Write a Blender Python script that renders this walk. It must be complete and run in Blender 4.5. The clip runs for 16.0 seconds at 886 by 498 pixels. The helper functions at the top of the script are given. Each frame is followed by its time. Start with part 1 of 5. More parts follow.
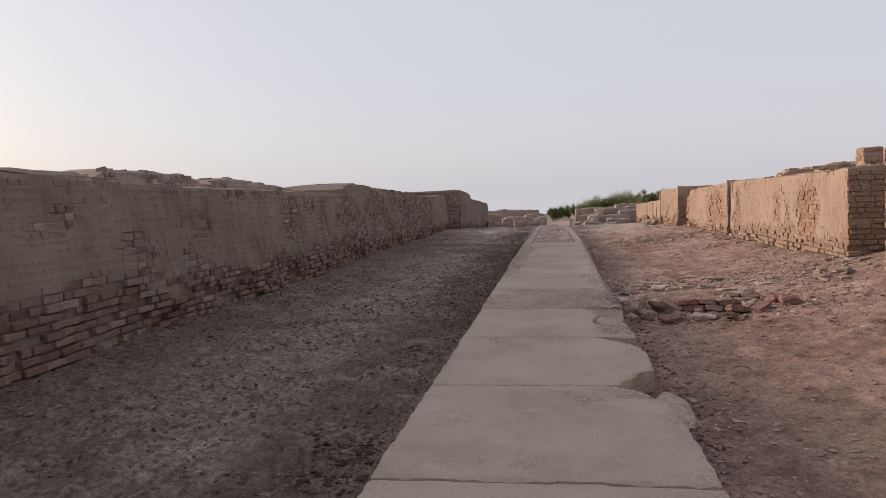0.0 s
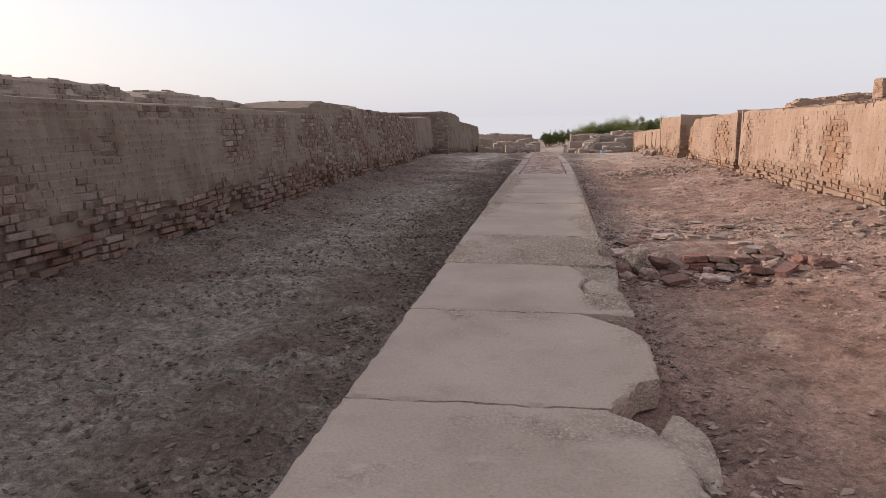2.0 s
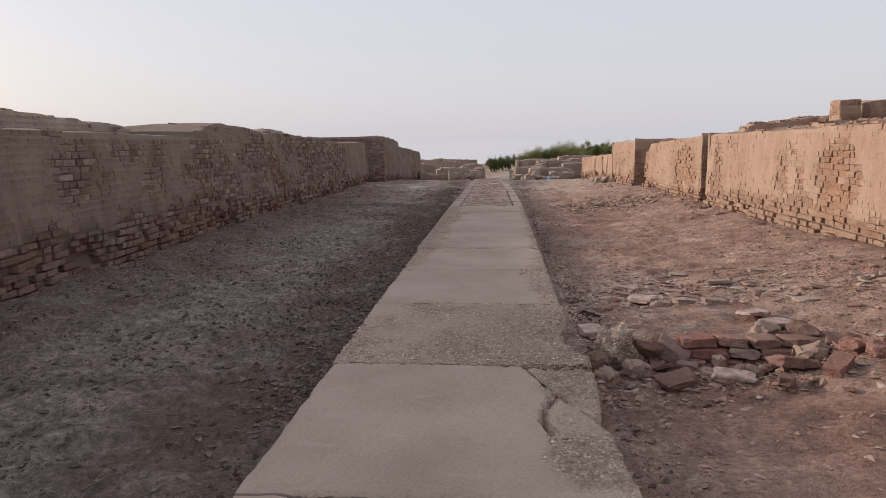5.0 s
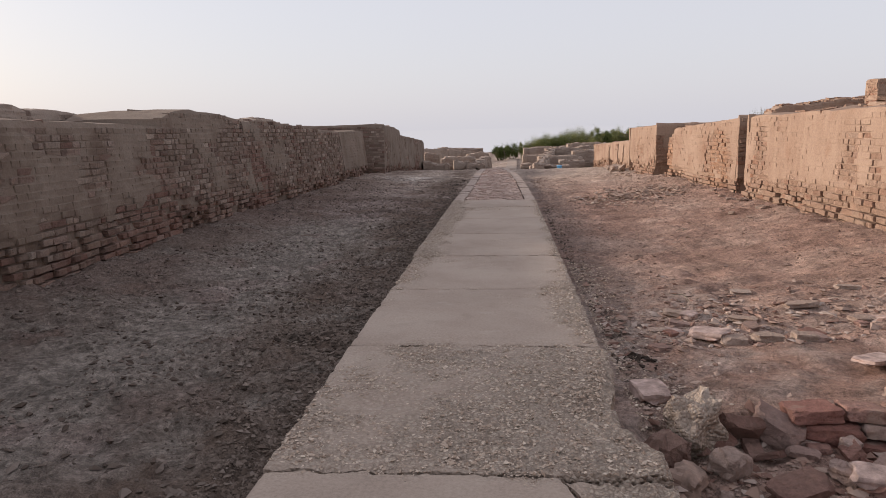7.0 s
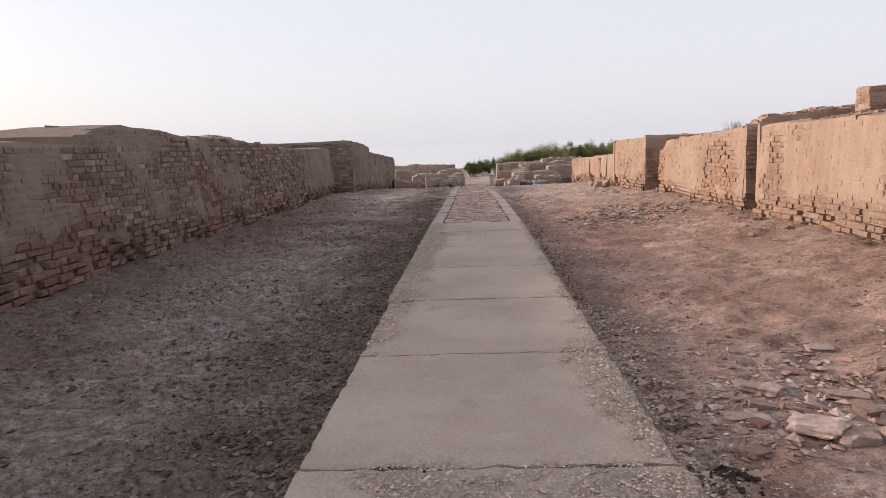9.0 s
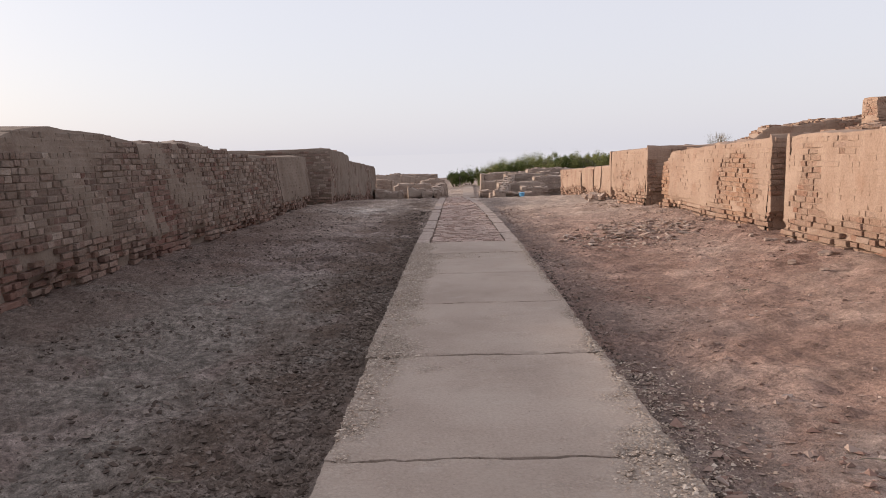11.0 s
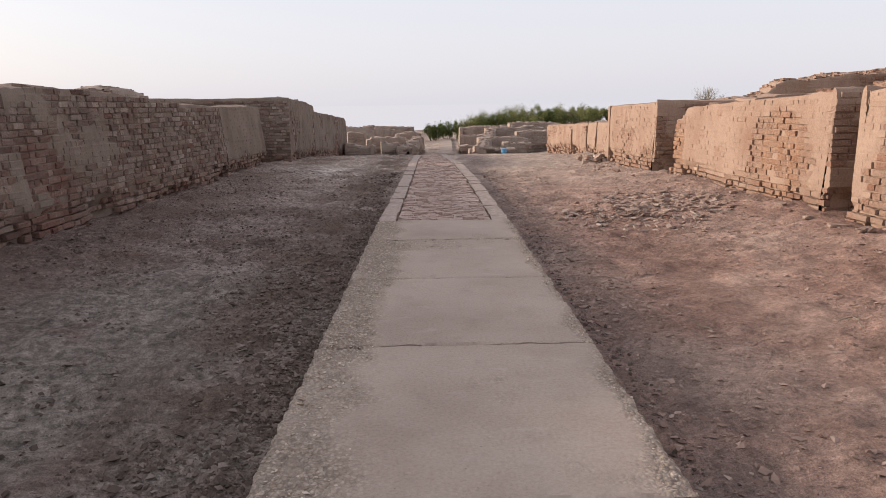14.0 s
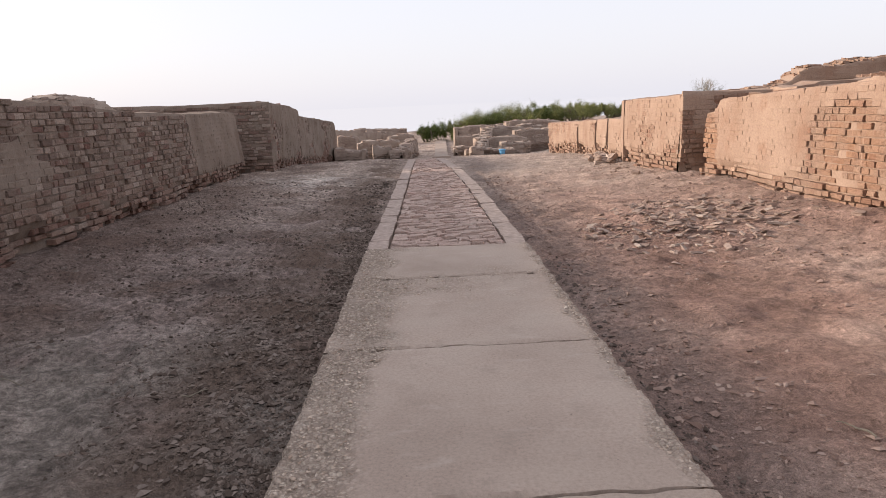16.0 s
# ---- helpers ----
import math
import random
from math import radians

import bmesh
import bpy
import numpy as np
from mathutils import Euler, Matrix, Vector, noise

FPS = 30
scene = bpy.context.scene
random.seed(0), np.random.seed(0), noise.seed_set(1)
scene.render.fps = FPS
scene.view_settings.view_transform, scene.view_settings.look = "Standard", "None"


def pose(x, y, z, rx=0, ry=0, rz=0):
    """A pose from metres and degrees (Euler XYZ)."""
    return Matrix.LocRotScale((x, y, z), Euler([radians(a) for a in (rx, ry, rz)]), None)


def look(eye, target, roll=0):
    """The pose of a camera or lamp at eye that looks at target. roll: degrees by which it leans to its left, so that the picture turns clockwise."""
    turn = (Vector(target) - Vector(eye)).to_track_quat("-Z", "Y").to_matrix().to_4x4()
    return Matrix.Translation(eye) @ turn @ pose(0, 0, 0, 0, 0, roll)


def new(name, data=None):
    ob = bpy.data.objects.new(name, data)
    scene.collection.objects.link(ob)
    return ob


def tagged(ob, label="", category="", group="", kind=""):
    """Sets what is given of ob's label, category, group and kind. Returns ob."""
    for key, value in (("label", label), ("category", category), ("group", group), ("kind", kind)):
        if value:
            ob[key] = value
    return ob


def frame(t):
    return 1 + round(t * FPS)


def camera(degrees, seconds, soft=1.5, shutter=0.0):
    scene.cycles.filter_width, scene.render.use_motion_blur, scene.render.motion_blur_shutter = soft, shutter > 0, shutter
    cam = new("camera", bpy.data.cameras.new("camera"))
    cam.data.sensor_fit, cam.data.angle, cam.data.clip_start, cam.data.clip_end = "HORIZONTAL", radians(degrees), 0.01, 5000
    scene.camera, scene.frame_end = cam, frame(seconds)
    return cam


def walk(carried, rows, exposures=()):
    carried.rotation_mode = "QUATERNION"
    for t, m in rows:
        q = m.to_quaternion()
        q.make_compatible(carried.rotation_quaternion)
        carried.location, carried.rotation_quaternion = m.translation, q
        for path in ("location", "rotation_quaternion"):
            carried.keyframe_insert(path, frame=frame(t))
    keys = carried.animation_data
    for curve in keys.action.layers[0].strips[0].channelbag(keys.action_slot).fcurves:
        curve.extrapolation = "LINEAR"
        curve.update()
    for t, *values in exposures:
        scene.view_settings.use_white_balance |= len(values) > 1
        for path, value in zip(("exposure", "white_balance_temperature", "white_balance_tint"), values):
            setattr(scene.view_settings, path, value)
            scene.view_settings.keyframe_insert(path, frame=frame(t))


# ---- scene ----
cam = camera(64.2, 16.0, soft=0.8)
PATH = [
    (0, (-0.025, -0.034, 1.307), (-0.35, 1.934, 1.164), -2.2),
    (0.5, (-0.018, 0.423, 1.307), (-0.33, 2.391, 1.146), -0.6),
    (1, (-0.002, 0.832, 1.324), (-0.229, 2.801, 1.058), -2.3),
    (1.5, (0.061, 1.224, 1.318), (-0.268, 3.171, 1.001), -1.2),
    (2, (0.062, 1.576, 1.347), (-0.242, 3.52, 0.985), -0.6),
    (2.5, (0.138, 1.951, 1.359), (-0.084, 3.912, 1.037), -2.3),
    (3, (0.154, 2.351, 1.377), (-0.107, 4.296, 0.994), -2.2),
    (3.5, (0.14, 2.789, 1.321), (-0.032, 4.748, 0.954), -0.9),
    (4, (0.188, 3.08, 1.358), (0.046, 5.063, 1.143), -0.3),
    (4.2, (0.173, 3.227, 1.369), (0.007, 5.197, 1.068), -0.6),
    (6.3, (0.034, 5.077, 1.295), (-0.09, 7.053, 1.011), -1.7),
    (6.5, (0.053, 5.221, 1.297), (-0.078, 7.197, 1.013), -2.2),
    (7, (0.028, 5.571, 1.307), (-0.15, 7.536, 0.981), -1.4),
    (7.5, (-0.079, 5.919, 1.286), (-0.21, 7.898, 1.033), -1.3),
    (8, (-0.09, 6.305, 1.267), (-0.221, 8.286, 1.026), -1.8),
    (8.5, (-0.098, 6.687, 1.283), (-0.225, 8.648, 0.914), -1.7),
    (9, (-0.19, 7.065, 1.287), (-0.287, 9.042, 1.004), -2.2),
    (9.5, (-0.193, 7.473, 1.249), (-0.288, 9.456, 1.004), -1.5),
    (10, (-0.22, 7.861, 1.287), (-0.322, 9.834, 0.974), -2.1),
    (10.2, (-0.279, 8.019, 1.296), (-0.346, 10.001, 1.04), -2.4),
    (12.3, (-0.375, 9.394, 1.3), (-0.414, 11.369, 0.989), -1.2),
    (12.5, (-0.374, 9.633, 1.305), (-0.434, 11.594, 0.919), -1.7),
    (13, (-0.379, 9.97, 1.325), (-0.352, 11.945, 1.013), -1.5),
    (13.5, (-0.347, 10.399, 1.284), (-0.229, 12.382, 1.054), -0.1),
    (14, (-0.298, 10.797, 1.329), (-0.277, 12.758, 0.935), -0.8),
    (14.5, (-0.319, 11.232, 1.321), (-0.226, 13.19, 0.921), -0.0),
    (15, (-0.302, 11.693, 1.296), (-0.252, 13.668, 0.987), -1.7),
    (15.5, (-0.326, 12.054, 1.32), (-0.329, 14.027, 0.991), -1.7),
    (16, (-0.342, 12.435, 1.325), (-0.311, 14.395, 0.931), -2.5),
]
EXPOSURES = [(0, -0.05), (0.5, -0.05), (1, -0.06), (1.5, -0.06), (2, 0.2), (2.5, 0.26), (3.5, 0.28), (4, 0.0), (6.5, 0.03), (7, 0.08), (7.5, 0.26), (8, 0.3), (9, 0.28), (10, 0.2), (12.5, 0.25), (13, 0.24), (13.5, 0.28), (14.5, 0.23), (15, 0.12), (15.5, 0.42), (16, 0.45)]
walk(cam, [(t, look(eye, target, roll)) for t, eye, target, roll in PATH], EXPOSURES)

# ---- sky and sun: a hazy low sun beyond the west wall ----
SKY_STRENGTH, HAZE = 0.035, (0.585, 0.575, 0.63)
SUN_EL, SUN_AZ = 15.0, -74.0          # degrees above the horizon; clockwise from +y
world = bpy.data.worlds.new("hazy_sky")
scene.world = world
world.use_nodes = True
wt = world.node_tree
wt.nodes.clear()
sky = wt.nodes.new("ShaderNodeTexSky")
sky.sky_type, sky.sun_disc = "NISHITA", False
sky.sun_elevation, sky.sun_rotation = radians(SUN_EL), radians(SUN_AZ)
sky.air_density, sky.dust_density, sky.ozone_density = 1.0, 3.0, 1.0
sky_part = wt.nodes.new("ShaderNodeBackground")
sky_part.inputs["Strength"].default_value = SKY_STRENGTH
haze = wt.nodes.new("ShaderNodeBackground")
haze.inputs["Color"].default_value = (*HAZE, 1)
haze.inputs["Strength"].default_value = 1.0
both = wt.nodes.new("ShaderNodeAddShader")
sky_out = wt.nodes.new("ShaderNodeOutputWorld")
wt.links.new(sky.outputs[0], sky_part.inputs["Color"])
wt.links.new(sky_part.outputs[0], both.inputs[0])
wt.links.new(haze.outputs[0], both.inputs[1])
wt.links.new(both.outputs[0], sky_out.inputs["Surface"])

sun = new("sun", bpy.data.lights.new("sun", "SUN"))
sun.data.energy, sun.data.angle, sun.data.color = 4.35, radians(4.0), (1.0, 0.85, 0.73)
SUN_WAY = Vector((math.sin(radians(SUN_AZ)) * math.cos(radians(SUN_EL)), math.cos(radians(SUN_AZ)) * math.cos(radians(SUN_EL)), math.sin(radians(SUN_EL))))
sun.matrix_world = look(SUN_WAY * 60, (0, 0, 0))

# ---- materials ----


class Nodes:
    """A small builder for node materials."""

    def __init__(self, name):
        self.mat = bpy.data.materials.new(name)
        self.mat.use_nodes = True
        self.tree = self.mat.node_tree
        self.bsdf = self.tree.nodes["Principled BSDF"]
        self.pos = self.tree.nodes.new("ShaderNodeNewGeometry")

    def put(self, socket, value):
        if isinstance(value, bpy.types.NodeSocket):
            self.tree.links.new(value, socket)
        elif isinstance(value, tuple) and len(value) == 3 and socket.type == "RGBA":
            socket.default_value = (*value, 1)
        else:
            socket.default_value = value

    def noise(self, scale, detail=4.0, rough=0.55, where=None, stretch=None):
        n = self.tree.nodes.new("ShaderNodeTexNoise")
        n.inputs["Scale"].default_value, n.inputs["Detail"].default_value, n.inputs["Roughness"].default_value = scale, detail, rough
        src = where or self.pos.outputs["Position"]
        if stretch:
            v = self.tree.nodes.new("ShaderNodeVectorMath")
            v.operation = "MULTIPLY"
            self.put(v.inputs[0], src)
            v.inputs[1].default_value = stretch
            src = v.outputs[0]
        self.put(n.inputs["Vector"], src)
        return n.outputs["Fac"]

    def cells(self, scale, feature="F1", out="Distance"):
        n = self.tree.nodes.new("ShaderNodeTexVoronoi")
        n.feature = feature
        n.inputs["Scale"].default_value = scale
        self.put(n.inputs["Vector"], self.pos.outputs["Position"])
        return n.outputs[out]

    def ramp(self, fac, stops):
        r = self.tree.nodes.new("ShaderNodeValToRGB")
        while len(r.color_ramp.elements) < len(stops):
            r.color_ramp.elements.new(0.5)
        for e, (p, c) in zip(r.color_ramp.elements, stops):
            e.position, e.color = p, ((c, c, c, 1) if not isinstance(c, tuple) else (*c, 1))
        self.put(r.inputs["Fac"], fac)
        return r.outputs["Color"]

    def mix(self, fac, a, b, blend="MIX"):
        m = self.tree.nodes.new("ShaderNodeMix")
        m.data_type, m.blend_type = "RGBA", blend
        self.put(m.inputs[0], fac)
        self.put(m.inputs[6], a)
        self.put(m.inputs[7], b)
        return m.outputs[2]

    def calc(self, op, a, b=0.0, clamp=False):
        m = self.tree.nodes.new("ShaderNodeMath")
        m.operation, m.use_clamp = op, clamp
        self.put(m.inputs[0], a)
        self.put(m.inputs[1], b)
        return m.outputs[0]

    def axis(self, which):
        s = self.tree.nodes.new("ShaderNodeSeparateXYZ")
        self.put(s.inputs[0], self.pos.outputs["Position"])
        return s.outputs[which]

    def near(self, centre, radius):
        """1 at centre, 0 past radius."""
        d = self.tree.nodes.new("ShaderNodeVectorMath")
        d.operation = "DISTANCE"
        self.put(d.inputs[0], self.pos.outputs["Position"])
        d.inputs[1].default_value = centre
        return self.calc("SUBTRACT", 1.0, self.calc("DIVIDE", d.outputs["Value"], radius), clamp=True)

    def bump(self, height, strength, distance, below=None):
        b = self.tree.nodes.new("ShaderNodeBump")
        b.inputs["Strength"].default_value, b.inputs["Distance"].default_value = strength, distance
        self.put(b.inputs["Height"], height)
        if below is not None:
            self.put(b.inputs["Normal"], below)
        return b.outputs["Normal"]

    def attr(self, name):
        a = self.tree.nodes.new("ShaderNodeAttribute")
        a.attribute_name = name
        return a.outputs["Fac"]

    def done(self, colour, rough=0.9, normal=None, spec=0.25):
        self.put(self.bsdf.inputs["Base Color"], colour)
        self.put(self.bsdf.inputs["Roughness"], rough)
        self.bsdf.inputs["Specular IOR Level"].default_value = spec
        if normal is not None:
            self.put(self.bsdf.inputs["Normal"], normal)
        return self.mat


def soil_material():
    n = Nodes("trodden_soil")
    x = n.axis(0)
    # grey west, redder and lighter east: part earth, part sun and shade in the colour
    grey = n.ramp(n.noise(0.9, 6), [(0.3, (0.158, 0.116, 0.1)), (0.48, (0.262, 0.203, 0.178)), (0.66, (0.365, 0.294, 0.262))])
    red = n.ramp(n.noise(0.8, 6, where=None), [(0.3, (0.275, 0.168, 0.13)), (0.48, (0.395, 0.257, 0.204)), (0.68, (0.495, 0.352, 0.285))])
    side = n.calc("MULTIPLY_ADD", x, 0.42)
    side.node.inputs[2].default_value = 0.42
    side = n.calc("ADD", side, n.calc("MULTIPLY", n.calc("SUBTRACT", n.noise(0.5, 4), 0.5), 1.6), clamp=True)
    col = n.mix(side, grey, red)
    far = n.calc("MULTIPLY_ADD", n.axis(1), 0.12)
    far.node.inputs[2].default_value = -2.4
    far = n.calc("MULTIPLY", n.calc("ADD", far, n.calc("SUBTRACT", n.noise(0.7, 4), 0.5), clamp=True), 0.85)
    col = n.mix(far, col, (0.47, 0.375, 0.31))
    # pale salt crust on the hollow of the street
    salt = n.calc("MULTIPLY", n.calc("MAXIMUM", n.near((-2.1, 6.0, -0.1), 2.8), n.calc("MAXIMUM", n.near((-2.5, 14.6, -0.1), 3.4), n.near((-2.5, 10.2, -0.1), 3.2))), n.ramp(n.noise(1.4, 5), [(0.34, 0.0), (0.52, 1.0)]))
    salt = n.ramp(salt, [(0.05, 0.0), (0.42, 1.0)])
    col = n.mix(n.calc("MULTIPLY", salt, 0.9), col, (0.272, 0.232, 0.2))
    pale = n.calc("MULTIPLY", n.near((-2.7, 27.4, 0.0), 1.9), n.ramp(n.noise(2.0, 4, stretch=(0.4, 3.0, 1.0)), [(0.4, 0.0), (0.52, 1.0)]))
    col = n.mix(pale, col, (0.62, 0.55, 0.49))
    salt2 = n.calc("MULTIPLY", n.near((1.0, 10.4, -0.1), 2.6), n.ramp(n.noise(3.0, 5), [(0.42, 0.0), (0.62, 1.0)]))
    col = n.mix(n.calc("MULTIPLY", salt2, 0.85), col, (0.50, 0.43, 0.385))
    brickdust = n.calc("MULTIPLY", n.near((1.5, 7.4, -0.1), 3.6), n.ramp(n.noise(1.7, 4), [(0.4, 0.0), (0.6, 1.0)]))
    col = n.mix(n.calc("MULTIPLY", brickdust, 0.6), col, (0.32, 0.19, 0.155))
    col = n.mix(0.55, col, n.ramp(n.noise(4.5, 5, 0.6), [(0.34, 0.55), (0.5, 1.0), (0.66, 1.35)]), "MULTIPLY")
    brown = n.calc("MULTIPLY", n.ramp(n.noise(1.1, 5), [(0.5, 0.0), (0.62, 0.55)]), n.calc("MULTIPLY", n.calc("SUBTRACT", 1.0, salt, clamp=True), n.calc("SUBTRACT", 1.0, n.calc("MULTIPLY", side, 0.6))))
    col = n.mix(brown, col, (0.17, 0.112, 0.086))
    west = n.calc("SUBTRACT", 1.0, n.calc("MULTIPLY", side, 0.8))
    col = n.mix(n.calc("MULTIPLY", west, 0.55), col, n.ramp(n.noise(13, 4, 0.6), [(0.36, 0.5), (0.5, 1.0), (0.64, 1.45)]), "MULTIPLY")
    # darker brown in patches towards the foot of the west wall
    foot_brown = n.calc("MULTIPLY", n.ramp(n.calc("SUBTRACT", n.calc("MULTIPLY", x, -0.5), 1.0), [(0.4, 0.0), (0.85, 1.0)]), n.ramp(n.noise(0.9, 5, 0.65), [(0.36, 0.1), (0.54, 0.65)]))
    col = n.mix(foot_brown, col, (0.165, 0.112, 0.09))
    verge = n.calc("MULTIPLY", n.ramp(n.calc("ABSOLUTE", n.calc("ADD", x, 1.45)), [(0.2, 1.0), (0.75, 0.0)]), n.ramp(n.noise(1.5, 5, 0.65), [(0.36, 0.0), (0.55, 0.85)]))
    col = n.mix(verge, col, (0.17, 0.12, 0.094))
    edge = n.calc("MULTIPLY", n.ramp(n.calc("ABSOLUTE", n.calc("SUBTRACT", x, 0.85)), [(0.15, 1.0), (0.5, 0.0)]), n.ramp(n.noise(1.8, 4), [(0.36, 0.1), (0.55, 0.55)]))
    edge = n.calc("MULTIPLY", edge, n.ramp(n.calc("MULTIPLY", n.axis(1), 0.05), [(0.52, 0.0), (0.6, 1.0)]))
    col = n.mix(edge, col, (0.2, 0.155, 0.137))
    fine = n.noise(26, 6, 0.7)
    col = n.mix(0.5, col, n.ramp(fine, [(0.34, 0.45), (0.5, 1.0), (0.66, 1.5)]), "MULTIPLY")
    col = n.mix(0.5, col, n.ramp(n.noise(130, 3, 0.8), [(0.36, 0.5), (0.5, 1.0), (0.64, 1.5)]), "MULTIPLY")
    chips = n.ramp(n.cells(34), [(0.0, 1.0), (0.16, 0.0)])
    col = n.mix(n.calc("MULTIPLY", chips, n.ramp(n.noise(2.2, 3), [(0.45, 0.0), (0.65, 0.6)])), col, (0.36, 0.29, 0.24))
    nrm = n.bump(n.noise(9, 6, 0.6), 1.0, 0.075)
    nrm = n.bump(n.noise(24, 5, 0.65), 1.0, 0.035, nrm)
    nrm = n.bump(n.noise(70, 4, 0.7), 1.0, 0.02, nrm)
    return n.done(col, 0.95, nrm, 0.12)


def concrete_material():
    n = Nodes("worn_concrete")
    base = n.ramp(n.noise(1.3, 6), [(0.3, (0.315, 0.247, 0.203)), (0.5, (0.37, 0.294, 0.243)), (0.7, (0.42, 0.34, 0.284))])
    base = n.mix(0.7, base, n.ramp(n.noise(60, 5, 0.8), [(0.32, 0.68), (0.5, 1.0), (0.68, 1.22)]), "MULTIPLY")
    base = n.mix(n.ramp(n.noise(5, 6, 0.7), [(0.55, 0.0), (0.7, 0.4)]), base, (0.25, 0.205, 0.17))
    stones = n.tree.nodes.new("ShaderNodeTexVoronoi")
    stones.inputs["Scale"].default_value = 52
    warp = n.tree.nodes.new("ShaderNodeTexNoise")
    warp.inputs["Scale"].default_value, warp.inputs["Detail"].default_value = 22, 3
    n.put(warp.inputs["Vector"], n.pos.outputs["Position"])
    bent = n.tree.nodes.new("ShaderNodeVectorMath")
    bent.operation = "MULTIPLY_ADD"
    n.put(bent.inputs[0], warp.outputs["Color"])
    bent.inputs[1].default_value = (0.014, 0.014, 0.014)
    n.put(bent.inputs[2], n.pos.outputs["Position"])
    n.put(stones.inputs["Vector"], bent.outputs[0])
    pebble = n.mix(0.75, (0.48, 0.385, 0.31), n.ramp(stones.outputs["Color"], [(0.15, (0.33, 0.26, 0.205)), (0.55, (0.53, 0.425, 0.345)), (0.85, (0.74, 0.62, 0.51))]))
    pebble = n.mix(n.ramp(stones.outputs["Distance"], [(0.42, 0.0), (0.7, 0.7)]), pebble, (0.26, 0.2, 0.158))
    wear = n.calc("MULTIPLY", n.attr("wear"), n.ramp(n.noise(9, 6, 0.75), [(0.3, 0.25), (0.5, 1.0)]))
    col = n.mix(n.calc("MULTIPLY", wear, n.ramp(n.noise(45, 3, 0.6), [(0.36, 0.45), (0.52, 1.0)])), base, pebble)
    specks = n.ramp(n.cells(9), [(0.02, 0.75), (0.05, 0.0)])
    col = n.mix(specks, col, (0.12, 0.09, 0.075))
    scuff = n.ramp(n.noise(3.4, 5, 0.6, stretch=(1.0, 2.2, 1.0)), [(0.60, 0.0), (0.72, 0.3)])
    col = n.mix(scuff, col, (0.52, 0.445, 0.385))
    dust = n.ramp(n.noise(2.6, 4), [(0.45, 0.0), (0.7, 0.35)])
    col = n.mix(dust, col, (0.36, 0.297, 0.246))
    nrm = n.bump(n.calc("MULTIPLY", n.calc("SUBTRACT", 1.0, stones.outputs["Distance"]), wear), 1.0, 0.034)
    nrm = n.bump(n.noise(140, 3, 0.6), 0.2, 0.003, nrm)
    return n.done(col, 0.88, nrm, 0.2)


def brick_material(name, tones, mud, mud_cover, joined, foot=None, patches=()):
    """Fired brick with a film of mud; tones vary from brick to brick."""
    n = Nodes(name)
    if joined:
        rnd = n.pos.outputs["Random Per Island"]
    else:
        info = n.tree.nodes.new("ShaderNodeObjectInfo")
        rnd = info.outputs["Random"]
    col = n.ramp(rnd, [(i / (len(tones) - 1), c) for i, c in enumerate(tones)])
    col = n.mix(0.6, col, n.ramp(n.noise(30, 5, 0.7), [(0.3, 0.5), (0.52, 1.0), (0.7, 1.35)]), "MULTIPLY")
    cover = n.ramp(n.noise(1.6, 6, 0.6), [(mud_cover - 0.14, 1.0), (mud_cover + 0.12, 0.0)])
    if foot:
        bare = n.calc("SUBTRACT", 1.15, n.calc("MULTIPLY", n.axis(2), 1.7))
        bare = n.calc("ADD", bare, n.calc("MULTIPLY", n.calc("SUBTRACT", n.noise(1.3, 4), 0.55), 3.5), clamp=True)
        col = n.mix(n.calc("MULTIPLY", bare, 0.4), col, n.ramp(rnd, [(0.0, foot), (0.5, tuple(c * 2.0 for c in foot)), (1.0, tuple(c * 1.2 for c in foot))]))
        cover = n.calc("MULTIPLY", cover, n.calc("SUBTRACT", 1.0, n.calc("MULTIPLY", bare, 0.7)))
    col = n.mix(n.calc("MULTIPLY", cover, 0.5), col, mud)
    for place, size, deep, light in patches:
        raw = n.calc("MULTIPLY", n.ramp(n.near(place, size), [(0.05, 0.0), (0.6, 0.6)]), n.ramp(n.noise(4, 4), [(0.35, 0.3), (0.55, 1.0)]))
        col = n.mix(raw, col, n.mix(rnd, deep, light))
    run = n.ramp(n.noise(6, 3, 0.5, stretch=(1.0, 1.0, 0.07)), [(0.66, 0.0), (0.72, 0.5)])
    col = n.mix(run, col, tuple(min(0.75, c * 1.9) for c in mud))
    nrm = n.bump(n.noise(16, 6, 0.7), 1.0, 0.045)
    nrm = n.bump(n.noise(90, 4, 0.75), 0.6, 0.006, nrm)
    return n.done(col, 0.93, nrm, 0.12)


def mud_material(name, dark, mid, light, stain=(0.2, 0.12, 0.09)):
    """Mud plaster and mortar with run-off streaks."""
    n = Nodes(name)
    col = n.ramp(n.noise(1.1, 7, 0.6), [(0.28, dark), (0.5, mid), (0.72, light)])
    streak = n.ramp(n.noise(5, 4, 0.6, stretch=(1.0, 1.0, 0.12)), [(0.46, 0.0), (0.66, 0.55)])
    col = n.mix(streak, col, light)
    damp = n.ramp(n.noise(1.9, 5), [(0.56, 0.0), (0.7, 0.5)])
    col = n.mix(damp, col, stain)
    col = n.mix(0.6, col, n.ramp(n.noise(40, 5, 0.7), [(0.3, 0.68), (0.6, 1.12)]), "MULTIPLY")
    nrm = n.bump(n.noise(9, 7, 0.65), 0.6, 0.02)
    nrm = n.bump(n.noise(70, 4, 0.7), 0.6, 0.006, nrm)
    return n.done(col, 0.95, nrm, 0.1)


